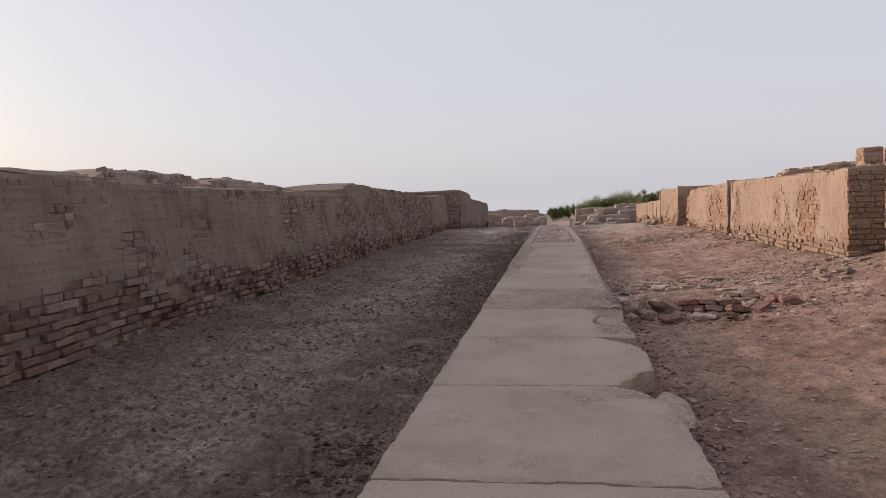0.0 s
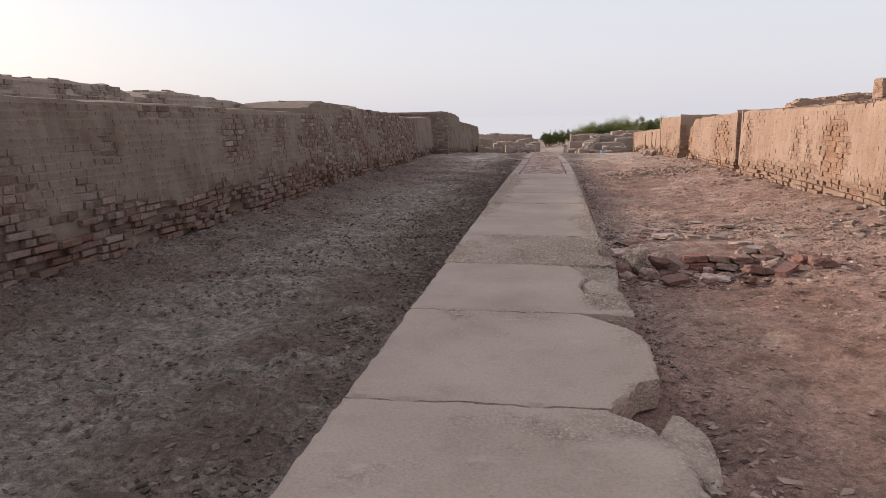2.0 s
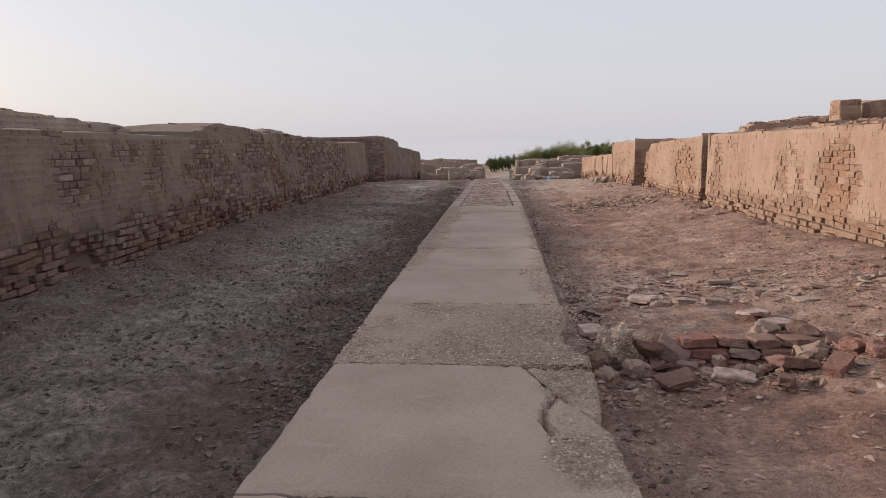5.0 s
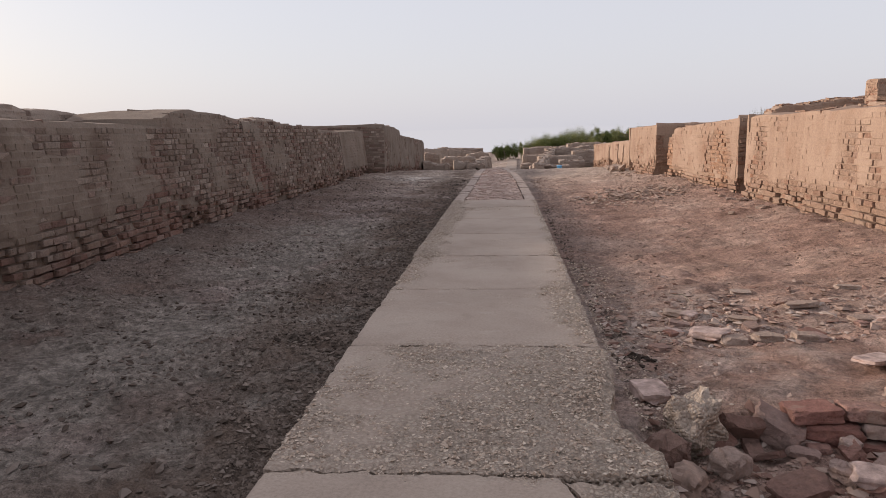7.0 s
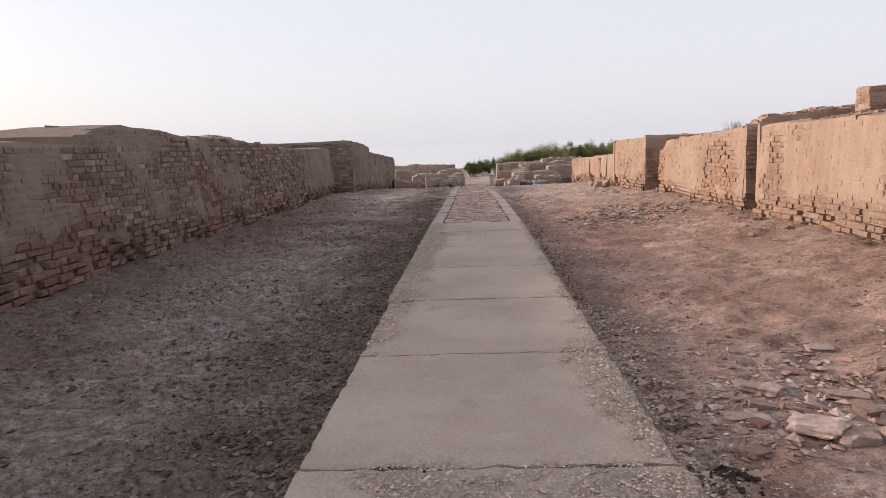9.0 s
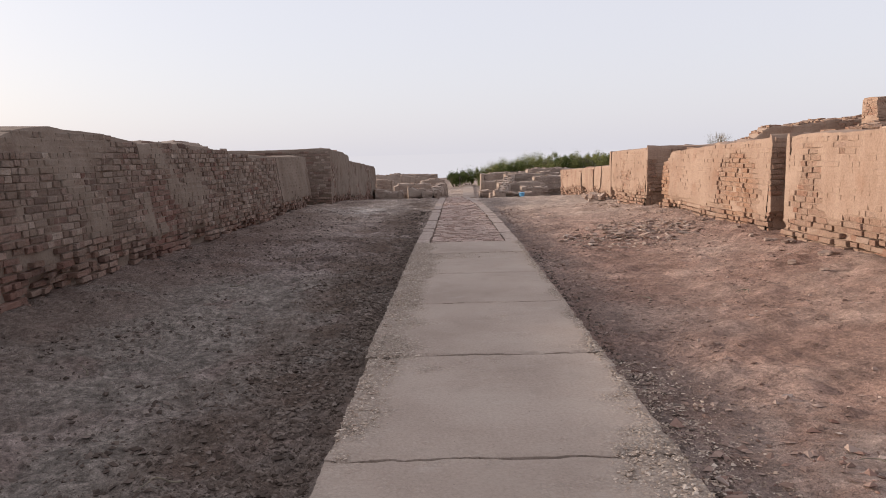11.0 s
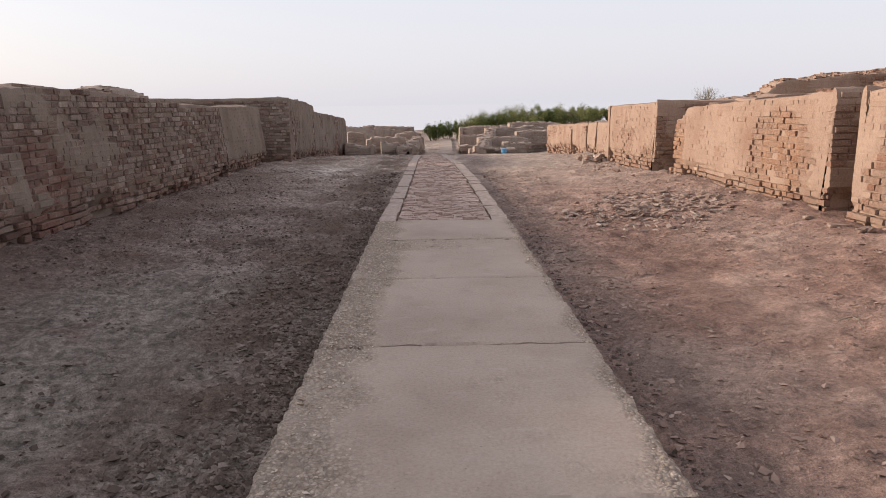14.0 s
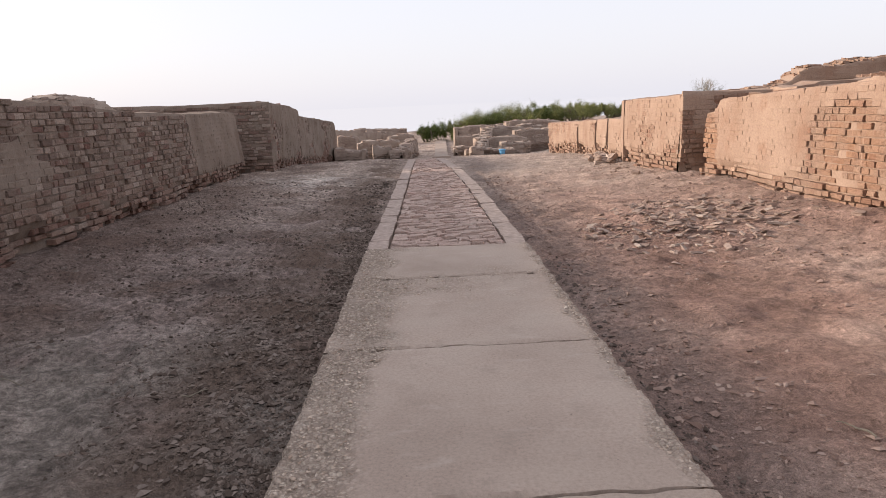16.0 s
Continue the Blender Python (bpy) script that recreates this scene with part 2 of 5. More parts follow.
def plain_material(name, colour, rough=0.9, vary=0.35, scale=12.0, bump=0.4, spec=0.2):
    n = Nodes(name)
    low, high = tuple(c * (1 - vary) for c in colour), tuple(min(1.0, c * (1 + vary)) for c in colour)
    col = n.ramp(n.noise(scale, 5, 0.65), [(0.3, low), (0.7, high)])
    return n.done(col, rough, n.bump(n.noise(scale * 3, 4, 0.65), bump, 0.01), spec)


def leaf_material(name, dark, light):
    n = Nodes(name)
    col = n.ramp(n.pos.outputs["Random Per Island"], [(0.0, dark), (0.7, light), (1.0, tuple(c * 1.3 for c in light))])
    mat = n.done(col, 0.7, None, 0.2)
    return mat


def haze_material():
    """The far plain lost in haze, painted as a glow: it emits the sky's own colour at the horizon."""
    n = Nodes("horizon_haze_glow")
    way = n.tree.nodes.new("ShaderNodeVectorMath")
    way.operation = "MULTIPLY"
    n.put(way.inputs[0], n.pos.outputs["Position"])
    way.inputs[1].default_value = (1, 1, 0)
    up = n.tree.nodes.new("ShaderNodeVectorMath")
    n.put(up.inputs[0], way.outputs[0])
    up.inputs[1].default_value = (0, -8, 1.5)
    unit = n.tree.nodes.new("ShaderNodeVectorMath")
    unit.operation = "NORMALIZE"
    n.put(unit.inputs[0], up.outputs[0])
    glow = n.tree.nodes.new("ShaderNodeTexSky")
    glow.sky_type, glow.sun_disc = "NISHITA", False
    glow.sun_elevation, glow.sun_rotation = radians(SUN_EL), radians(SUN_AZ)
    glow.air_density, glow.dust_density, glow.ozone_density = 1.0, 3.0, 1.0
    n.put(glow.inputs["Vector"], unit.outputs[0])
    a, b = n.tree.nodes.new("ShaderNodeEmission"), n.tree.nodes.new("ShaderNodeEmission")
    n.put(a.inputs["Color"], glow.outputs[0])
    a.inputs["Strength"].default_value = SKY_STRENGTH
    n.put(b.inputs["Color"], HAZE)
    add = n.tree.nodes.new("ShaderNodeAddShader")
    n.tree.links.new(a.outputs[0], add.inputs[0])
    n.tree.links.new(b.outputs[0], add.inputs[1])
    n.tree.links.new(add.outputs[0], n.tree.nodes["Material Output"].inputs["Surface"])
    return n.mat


HAZE_FAR = haze_material()
SOIL = soil_material()
CONCRETE = concrete_material()
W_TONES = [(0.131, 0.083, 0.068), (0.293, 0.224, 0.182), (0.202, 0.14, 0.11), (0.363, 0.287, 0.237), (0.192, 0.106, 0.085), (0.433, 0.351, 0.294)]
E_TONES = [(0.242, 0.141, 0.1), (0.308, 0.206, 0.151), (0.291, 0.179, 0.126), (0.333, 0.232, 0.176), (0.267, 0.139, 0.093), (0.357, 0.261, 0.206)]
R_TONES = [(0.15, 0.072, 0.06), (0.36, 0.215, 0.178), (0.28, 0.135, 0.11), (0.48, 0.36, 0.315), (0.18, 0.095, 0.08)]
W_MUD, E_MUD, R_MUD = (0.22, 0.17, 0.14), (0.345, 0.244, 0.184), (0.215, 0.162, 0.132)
REDS = (((-4.6, 18.7, 0.5), 0.95, (0.17, 0.07, 0.055), (0.25, 0.13, 0.105)), ((-4.4, 14.4, 0.25), 1.2, (0.17, 0.075, 0.058), (0.27, 0.15, 0.12)))
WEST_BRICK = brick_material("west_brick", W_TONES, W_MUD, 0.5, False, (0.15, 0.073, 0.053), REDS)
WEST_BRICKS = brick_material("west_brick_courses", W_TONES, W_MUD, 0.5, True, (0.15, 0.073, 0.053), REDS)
ORANGE = ((0.31, 0.16, 0.092), (0.42, 0.255, 0.16))
RAW = (((4.1, 12.85, 0.8), 0.65, *ORANGE), ((4.15, 20.0, 0.65), 0.8, *ORANGE), ((4.05, 23.5, 0.6), 0.65, *ORANGE))
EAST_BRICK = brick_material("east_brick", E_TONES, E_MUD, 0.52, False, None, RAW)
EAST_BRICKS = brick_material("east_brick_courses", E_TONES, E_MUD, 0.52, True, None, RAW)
RED_BRICK = brick_material("loose_brick", R_TONES, R_MUD, 0.5, False)
PATH_TONES = [(0.439, 0.317, 0.268), (0.537, 0.409, 0.351), (0.476, 0.339, 0.288), (0.573, 0.451, 0.393)]
PATH_BRICK = brick_material("path_brick", PATH_TONES, (0.43, 0.34, 0.29), 0.5, False)
PATH_BRICKS = brick_material("path_bricks", PATH_TONES, (0.43, 0.34, 0.29), 0.5, True)
KERB = plain_material("kerb_brick", (0.36, 0.285, 0.243), 0.92, 0.32, 14)
PATH_DUST = plain_material("path_dust", (0.36, 0.275, 0.232), 0.95, 0.3, 9)
DUSTY_BRICK = brick_material("dusty_brick", [(0.29, 0.205, 0.165), (0.40, 0.305, 0.25), (0.34, 0.245, 0.2), (0.49, 0.40, 0.34)], (0.38, 0.29, 0.24), 0.5, False)
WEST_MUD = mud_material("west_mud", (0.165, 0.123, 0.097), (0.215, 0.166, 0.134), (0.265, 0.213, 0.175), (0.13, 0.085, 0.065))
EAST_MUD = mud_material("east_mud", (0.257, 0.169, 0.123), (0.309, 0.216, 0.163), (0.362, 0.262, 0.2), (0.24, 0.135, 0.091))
RUIN_MUD = mud_material("ruin_mud", (0.25, 0.19, 0.155), (0.32, 0.252, 0.208), (0.39, 0.32, 0.268))
BARK = plain_material("grey_bark", (0.16, 0.13, 0.10))
TWIG = plain_material("dry_twig", (0.20, 0.17, 0.13))
LEAF_A = leaf_material("tamarisk_leaf", (0.085, 0.105, 0.035), (0.21, 0.215, 0.075))
LEAF_B = leaf_material("dark_leaf", (0.045, 0.065, 0.018), (0.105, 0.13, 0.035))
LEAF_DRY = leaf_material("dry_leaf", (0.075, 0.07, 0.04), (0.12, 0.11, 0.06))
BLUE = plain_material("blue_plastic", (0.10, 0.30, 0.50), 0.5, 0.15, 6, 0.1, 0.4)
PALE_STONE = plain_material("pale_rubble", (0.25, 0.178, 0.145), 0.92, 0.4, 16)

# ---- small tools ----


def lattice(ix, iy, seed):
    h = (ix.astype(np.int64) * 374761393 + iy.astype(np.int64) * 668265263 + seed * 974634917) & 0xFFFFFFFF
    h = ((h ^ (h >> 13)) * 1274126177) & 0xFFFFFFFF
    return ((h ^ (h >> 16)) & 0xFFFF) / 65535.0


def value_noise(x, y, seed=0):
    """Smooth noise of 0 to 1 on arrays."""
    x, y = np.asarray(x, float), np.asarray(y, float)
    ix, iy = np.floor(x), np.floor(y)
    u, v = x - ix, y - iy
    u, v = u * u * (3 - 2 * u), v * v * (3 - 2 * v)
    a, b = lattice(ix, iy, seed), lattice(ix + 1, iy, seed)
    c, d = lattice(ix, iy + 1, seed), lattice(ix + 1, iy + 1, seed)
    return (a * (1 - u) + b * u) * (1 - v) + (c * (1 - u) + d * u) * v


def fbm(x, y, seed=0, octaves=4, gain=0.5):
    total, amp, norm = 0.0, 1.0, 0.0
    for k in range(octaves):
        total = total + amp * value_noise(np.asarray(x) * 2 ** k, np.asarray(y) * 2 ** k, seed + 31 * k)
        norm += amp
        amp *= gain
    return total / norm


def smooth(a, b, v):
    t = np.clip((np.asarray(v, float) - a) / (b - a), 0, 1)
    return t * t * (3 - 2 * t)


def mesh_of(name, verts, faces, material, soft=False):
    me = bpy.data.meshes.new(name)
    me.from_pydata(np.asarray(verts, float).tolist(), [], faces if isinstance(faces, list) else faces.tolist())
    me.materials.append(material)
    if soft:
        me.shade_smooth()
        me.set_sharp_from_angle(angle=radians(38))
    me.update()
    return me


def part(name, me, parent, label=""):
    ob = new(name, me)
    ob.parent = parent
    if label:
        tagged(ob, label)
    return ob


# twelve worn bricks, one metre in every way, the face towards -y, that are stretched to size where they lie
BRICK_FACES = [(0, 1, 2, 3), (0, 4, 5, 1), (1, 5, 6, 2), (2, 6, 7, 3), (3, 7, 4, 0), (4, 8, 9, 5), (5, 9, 10, 6), (6, 10, 11, 7), (7, 11, 8, 4)]


def brick_shapes(count, seed, worn=1.0):
    rng = np.random.RandomState(seed)
    out = []
    for _ in range(count):
        c = np.array([(-.5, -.5), (.5, -.5), (.5, .5), (-.5, .5)])
        j = lambda s: rng.uniform(-1, 1, (4, 2)) * s * worn
        front = np.column_stack([(c * (0.965, 0.89) + j(0.03))[:, 0], np.full(4, -0.5) + rng.uniform(-.03, .08, 4) * worn ** 2, (c * (0.965, 0.89) + j(0.07))[:, 1]])
        rim = np.column_stack([(c + j(0.015))[:, 0], np.full(4, -0.43) + rng.uniform(-.02, .04, 4), (c + j(0.035))[:, 1]])
        back = np.column_stack([c[:, 0], np.full(4, 0.5), c[:, 1]])
        out.append(np.vstack([front, rim, back]))
    return out


SHAPES = brick_shapes(12, 4) + brick_shapes(6, 5, 0.25)   # six more, smoothed by mud
FACES = np.array(BRICK_FACES)
_brick_meshes = {}


def brick_mesh(k, material):
    key = (k, material.name)
    if key not in _brick_meshes:
        _brick_meshes[key] = mesh_of("brick", SHAPES[k], BRICK_FACES + [(11, 10, 9, 8)], material)
    return _brick_meshes[key]


class Pile:
    """Bricks gathered for one thing: the first ones as parts, the rest as one joined part."""

    def __init__(self):
        self.placed = []

    def add(self, m, singly=False, muddy=False):
        self.placed.append((m, singly, muddy))

    def build(self, parent, one, many, rest_name="brick_courses", most=300, mud=None):
        single, joined = 0, {False: ([], []), True: ([], [])}
        for i, (m, singly, muddy) in enumerate(self.placed):
            k = 12 + i % 6 if muddy else (i * 7) % 12
            if singly and single < most and not muddy:
                ob = part("brick", brick_mesh(k, one), parent)
                ob.matrix_world = m
                single += 1
            else:
                verts, faces = joined[muddy]
                a = np.array(m)
                faces.append(FACES + 12 * len(verts))
                verts.append(SHAPES[k] @ a[:3, :3].T + a[:3, 3])
        for muddy, name, material in ((False, rest_name, many), (True, "plastered_courses", mud)):
            verts, faces = joined[muddy]
            if verts:
                ob = part(name, mesh_of(name, np.vstack(verts), np.vstack(faces), material), parent)
                tagged(ob, kind="stuff")


def along(path, s):
    """Point and unit direction of a polyline at the distances s."""
    p = np.asarray(path, float)
    step = np.linalg.norm(np.diff(p, axis=0), axis=1)
    cum = np.concatenate([[0], np.cumsum(step)])
    s = np.asarray(s, float)
    x, y = np.interp(s, cum, p[:, 0]), np.interp(s, cum, p[:, 1])
    i = np.clip(np.searchsorted(cum, s, "right") - 1, 0, len(step) - 1)
    d = (np.diff(p, axis=0) / step[:, None])[i]
    return x, y, d, cum[-1]


COURSE = 0.077


def wall_face(parent, path, side, base, top, thick, mats, seed, batter=0.1, plaster=0.5, singles=None, rough=1.0, ragged=0.03, footing=0.0, core="core", length=0.25, caps=0.1, worn_base=0.35, bare=(), loss=0.15):
    """One built face of a ruined wall: an uneven mud core with its bricks standing out of it.
    side 1: the face looks to the right of the path, -1: to the left. base, top: heights along the path, as (s, z) rows.
    plaster: the share that mud still covers. bare: (s, h, half length, half height, depth) of patches where it has fallen or, below 0, holds. singles: (s0, s1, z1), the stretch whose bricks are parts."""
    one, many, mud = mats
    rng = np.random.RandomState(seed)
    total = along(path, [0])[3]
    base_at = lambda s: np.interp(s, [r[0] for r in base], [r[1] for r in base])

    def top_at(s):
        s = np.asarray(s, float)
        z = np.interp(s, [r[0] for r in top], [r[1] for r in top])
        return z + ragged * 2 * (fbm(s * 1.3, s * 0 + seed, seed + 5, 3) - 0.5) + ragged * (np.floor(3 * value_noise(s * 2.2, s * 0, seed + 9)) / 3 - 0.4)

    def cover(s, z, h):
        """How much mud lies over the bricks: little near the foot, patches above."""
        n = fbm(s * 0.55, z * 1.1, seed + 1, 4) + 0.25 * (value_noise(s * 3, z * 4, seed + 2) - 0.5)
        low = (1 - smooth(0.05, worn_base, h)) * 0.42
        for bs, bh, bl, bt, depth in bare:
            low = low + depth * (1 - smooth(0.55, 1.15, np.hypot((s - bs) / bl, (h - bh) / bt) + 0.5 * (value_noise(s * 2.4, z * 3.2, seed + 7) - 0.5)))
        return smooth(0.55 - plaster * 0.42, 0.80 - plaster * 0.42, n - low)

    def out(s, z, h):
        slump = 0.06 * rough * (fbm(s * 0.6, z * 0.9, seed + 3, 2) - 0.5) + 0.008 * rough * (value_noise(s * 2.5, z * 3, seed + 4) - 0.5)
        eaten = -0.15 * rough * (1 - smooth(0.0, worn_base, h)) * smooth(0.35, 0.8, value_noise(s * 1.3, z * 2.5, seed + 6))
        return slump + eaten - 0.018 * (1 - cover(s, z, h)) + footing * (1 - smooth(0.16, 0.2, h))

    # core
    ns, nz = max(4, int(total / 0.075)), 26
    s = np.linspace(0, total, ns)
    px, py, d, _ = along(path, s)
    nrm = np.column_stack([d[:, 1], -d[:, 0]]) * side
    zb, zt = base_at(s), top_at(s)
    rows = []
    for j in range(nz + 1):
        f = j / nz
        z = zb - 0.35 + (zt - zb + 0.35) * f
        h = z - zb
        c = cover(s, z, h)
        o = out(s, z, h) - batter * h + (c * 0.0255 - 0.028) - 0.055 * (1 - smooth(0.0, worn_base, h)) * (1 - c) - 0.014 * smooth(0.95, 1.0, f) * rough
        rows.append(np.column_stack([px + nrm[:, 0] * o, py + nrm[:, 1] * o, z]))
    o_top = o
    for k in (0.35, 0.7, 1.0):
        lump = 0.05 * rough * (fbm(s * 2, s * 0 + k * 3, seed + 8, 3) - 0.45)
        rows.append(np.column_stack([px + nrm[:, 0] * (o_top - thick * k), py + nrm[:, 1] * (o_top - thick * k), zt + lump + (0.02 if k < 1 else -0.02)]))
    rows.append(np.column_stack([px - nrm[:, 0] * (thick + 0.1), py - nrm[:, 1] * (thick + 0.1), zb - 0.35]))
    nr = len(rows)
    verts = np.stack(rows, 1).reshape(-1, 3)
    faces = []
    for i in range(ns - 1):
        for j in range(nr):
            a, b = i * nr + j, i * nr + (j + 1) % nr
            q = (a, a + nr, b + nr, b)
            faces.append(q if side > 0 else q[::-1])
    faces.append(tuple(range(nr)) if side > 0 else tuple(range(nr))[::-1])
    faces.append(tuple((ns - 1) * nr + j for j in range(nr))[::-1] if side > 0 else tuple((ns - 1) * nr + j for j in range(nr)))
    part(core, mesh_of(core, verts, faces, mud, True), parent)

    # bricks, course by course
    pile = Pile()
    z0 = float(min(r[1] for r in base)) - 0.08
    k = 0
    while True:
        z = z0 + k * COURSE
        if z > max(r[1] for r in top) + 0.15:
            break
        at = -rng.uniform(0, length)
        while at < total:
            full = length if rng.rand() < 0.45 else length * 0.5
            full *= rng.uniform(0.7, 1.1)
            mid = at + full / 2
            at += full + 0.016
            lo, hi = max(mid - full / 2, 0), min(mid + full / 2, total)
            if hi - lo < 0.05:
                continue
            mid = (lo + hi) / 2
            h = z + COURSE / 2 - float(base_at(mid))
            if h < -0.06 or z + COURSE * 0.8 > float(top_at(mid)):
                continue
            c = float(cover(np.array(mid), np.array(z + COURSE / 2), np.array(h)))
            if c > 0.92 and rng.rand() < 0.25:
                continue
            if rng.rand() < (0.008 + 0.035 * (1 - c) + loss * (1 - c) * (h < worn_base * 0.8)) * rough:
                continue
            proud = (1 - c) * rng.normal(-0.001, 0.0075 * rough) + c * rng.normal(0.0, 0.0026)
            if h < worn_base:
                proud += rng.normal(0.0, 0.015) * rough * (1 - c)
            o = float(out(np.array(mid), np.array(z + COURSE / 2), np.array(h))) - batter * h + proud
            x, y, dd, _ = along(path, [mid])
            tx, ty = dd[0]
            nx, ny = ty * side, -tx * side
            depth = 0.11
            cx, cy = x[0] + nx * (o - depth / 2), y[0] + ny * (o - depth / 2)
            yaw = math.atan2(ny, nx) + math.pi / 2 + rng.normal(0, (0.04 if h < worn_base * 0.8 else 0.016) * rough) * (1 - c)
            m = Matrix.Translation((cx, cy, z + COURSE / 2 + rng.normal(0, 0.002))) @ Euler((rng.normal(0, .012) * (1 - c), rng.normal(0, 0.008 * rough) * (1.1 - c), yaw)).to_matrix().to_4x4() @ Matrix.Diagonal((hi - lo, depth, (COURSE - 0.014) * (rng.uniform(0.8, 1.0) if h < worn_base * 0.8 else 1.0), 1))
            near = bool(singles) and singles[0] <= mid <= singles[1] and z < singles[2]
            pile.add(m, near, c > 0.62)
        k += 1
    # loose bricks bedded in the worn top
    at = 0.12
    while at < total - 0.1 and caps > 0:
        x, y, dd, _ = along(path, [at])
        nx, ny = dd[0][1] * side, -dd[0][0] * side
        back = 0.08
        while back < min(thick, 0.8):
            if rng.rand() < caps:
                o = float(o_top[min(ns - 1, int(at / total * ns))]) - back
                z = float(top_at(at)) + rng.uniform(-0.035, 0.0 + 0.07 * max(0.0, caps - 0.4))
                m = Matrix.Translation((x[0] + nx * o, y[0] + ny * o, z)) @ Euler((rng.normal(0, .1), rng.normal(0, .1), math.atan2(ny, nx) + math.pi / 2 + rng.normal(0, 0.5))).to_matrix().to_4x4() @ Matrix.Diagonal((rng.uniform(0.14, 0.26), 0.13, 0.058, 1))
                pile.add(m, False)
            back += 0.15
        at += rng.uniform(0.2, 0.3)
    pile.build(parent, one, many, mud=mud)


def wall(name, label, x, y):
    """The Empty at the foot of a wall, under which its faces go."""
    e = new(name)
    e.location = (0, 0, 0)
    return tagged(e, label, "brick wall", kind="structure")


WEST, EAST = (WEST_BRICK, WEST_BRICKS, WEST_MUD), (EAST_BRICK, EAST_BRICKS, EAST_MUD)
RUIN_BRICKS = brick_material("ruin_brick_courses", [(0.22, 0.157, 0.128), (0.33, 0.258, 0.215), (0.28, 0.208, 0.17), (0.40, 0.325, 0.275)], (0.33, 0.26, 0.215), 0.5, True)
RUIN = (WEST_BRICK, RUIN_BRICKS, RUIN_MUD)

# ---- ground: one sheet, fine along the street, out to the horizon ----


def street_fall(y):
    return np.interp(y, [-60, 28, 32.4, 37.5, 42, 46, 49, 52, 57, 64, 80, 4000], [0, 0, -0.08, -0.40, -0.69, -0.93, -1.1, -1.05, -0.9, -0.85, -1.3, -1.5])


def ground_height(x, y, fine=True):
    x, y = np.asarray(x, float), np.asarray(y, float)
    street = np.interp(x, [-6, -4.3, -3.5, -2.4, -1.2, -0.9, 0.55, 0.8, 2.0, 3.0, 4.0, 6], [0.02, 0.0, -0.08, -0.13, -0.13, -0.13, -0.13, -0.13, -0.10, -0.02, 0.09, 0.12])
    flat = smooth(26, 34, y)
    street = street * (1 - flat) + street_fall(y) - 0.05 * flat
    # the rise of earth at the broken doorway in the east wall
    street = street + 0.13 * smooth(2.6, 4.0, x) * np.exp(-((y - 10.6) / 2.6) ** 2) + 0.12 * smooth(3.9, 4.8, x) * smooth(9.2, 9.9, y) * (1 - smooth(10.9, 11.3, y))
    # pit and platform of the old drain beside the walk
    street = street - 0.06 * smooth(0.15, 0.3, x) * (1 - smooth(0.75, 1.0, x)) * (smooth(4.4, 4.7, y) * (1 - smooth(5.2, 5.5, y)) + smooth(5.9, 6.3, y) * (1 - smooth(6.6, 7.6, y)))
    pit = smooth(0.6, 0.8, x) * (1 - smooth(1.7, 2.5, x)) * smooth(7.6, 8.2, y) * (1 - smooth(8.9, 9.02, y))
    street = street - 0.13 * pit
    terrace = smooth(1.0, 1.2, x) * (1 - smooth(2.0, 2.4, x)) * smooth(8.9, 9.05, y) * (1 - smooth(10.1, 10.4, y))
    street = street + 0.035 * terrace
    # heaped ground behind the walls
    west = smooth(-5.0, -5.4, x) * (1 - smooth(28.6, 30.5, y)) * 1.15 + smooth(-5.0, -5.4, x) * smooth(28.6, 30.5, y) * (1 - smooth(43, 47, y)) * 0.9
    gap = np.maximum(smooth(18.16, 18.26, y) * (1 - smooth(18.72, 18.8, y)), smooth(23.55, 23.65, y) * (1 - smooth(23.98, 24.08, y)))
    inner = np.where(gap > 0, smooth(4.75, 5.05, x) * (1 - gap) + gap * smooth(5.1, 5.3, x), smooth(4.75, 5.05, x)) * (1 - smooth(9.0, 9.3, y) * (1 - smooth(10.9, 11.2, y)) * (1 - smooth(5.5, 5.9, x)))
    east = inner * (1.0 + 0.035 * np.clip(x - 5, 0, 12)) * (1 - smooth(30, 37, y)) + 0.9 * smooth(4.5, 9, x) * smooth(30, 37, y) * (1 - smooth(52, 60, y))
    bank = 1.0 * smooth(3.0, 11.0, x - (y - 60) * 0.1) * smooth(50, 62, y) * (1 - smooth(90, 140, y))
    z = street + west + east + bank
    if fine:
        inside = smooth(-1.15, -0.98, x) * (1 - smooth(0.6 + 0.5 * smooth(31, 34, y), 0.8 + 0.5 * smooth(31, 34, y), x))
        amp = (1 - 0.85 * inside) * (1 - 0.3 * smooth(0.7, 1.0, x))
        near = (1 - smooth(40, 70, y))
        z = z + amp * near * (0.08 * (fbm(x * 0.8, y * 0.8, 11, 3) - 0.5) + 0.075 * (fbm(x * 3.2, y * 3.2, 12, 3) - 0.5) + 0.095 * (fbm(x * 6, y * 9, 13, 2) - 0.5))
        z = z + near * 0.11 * smooth(-2.3, -1.5, x) * (1 - smooth(-1.25, -1.0, x)) * (fbm(x * 3.5 + y * 1.2, y * 4.5, 15, 3) - 0.5)
        z = z + amp * (1 - near) * 0.5 * (fbm(x * 0.08, y * 0.08, 14, 4) - 0.5)
    return z


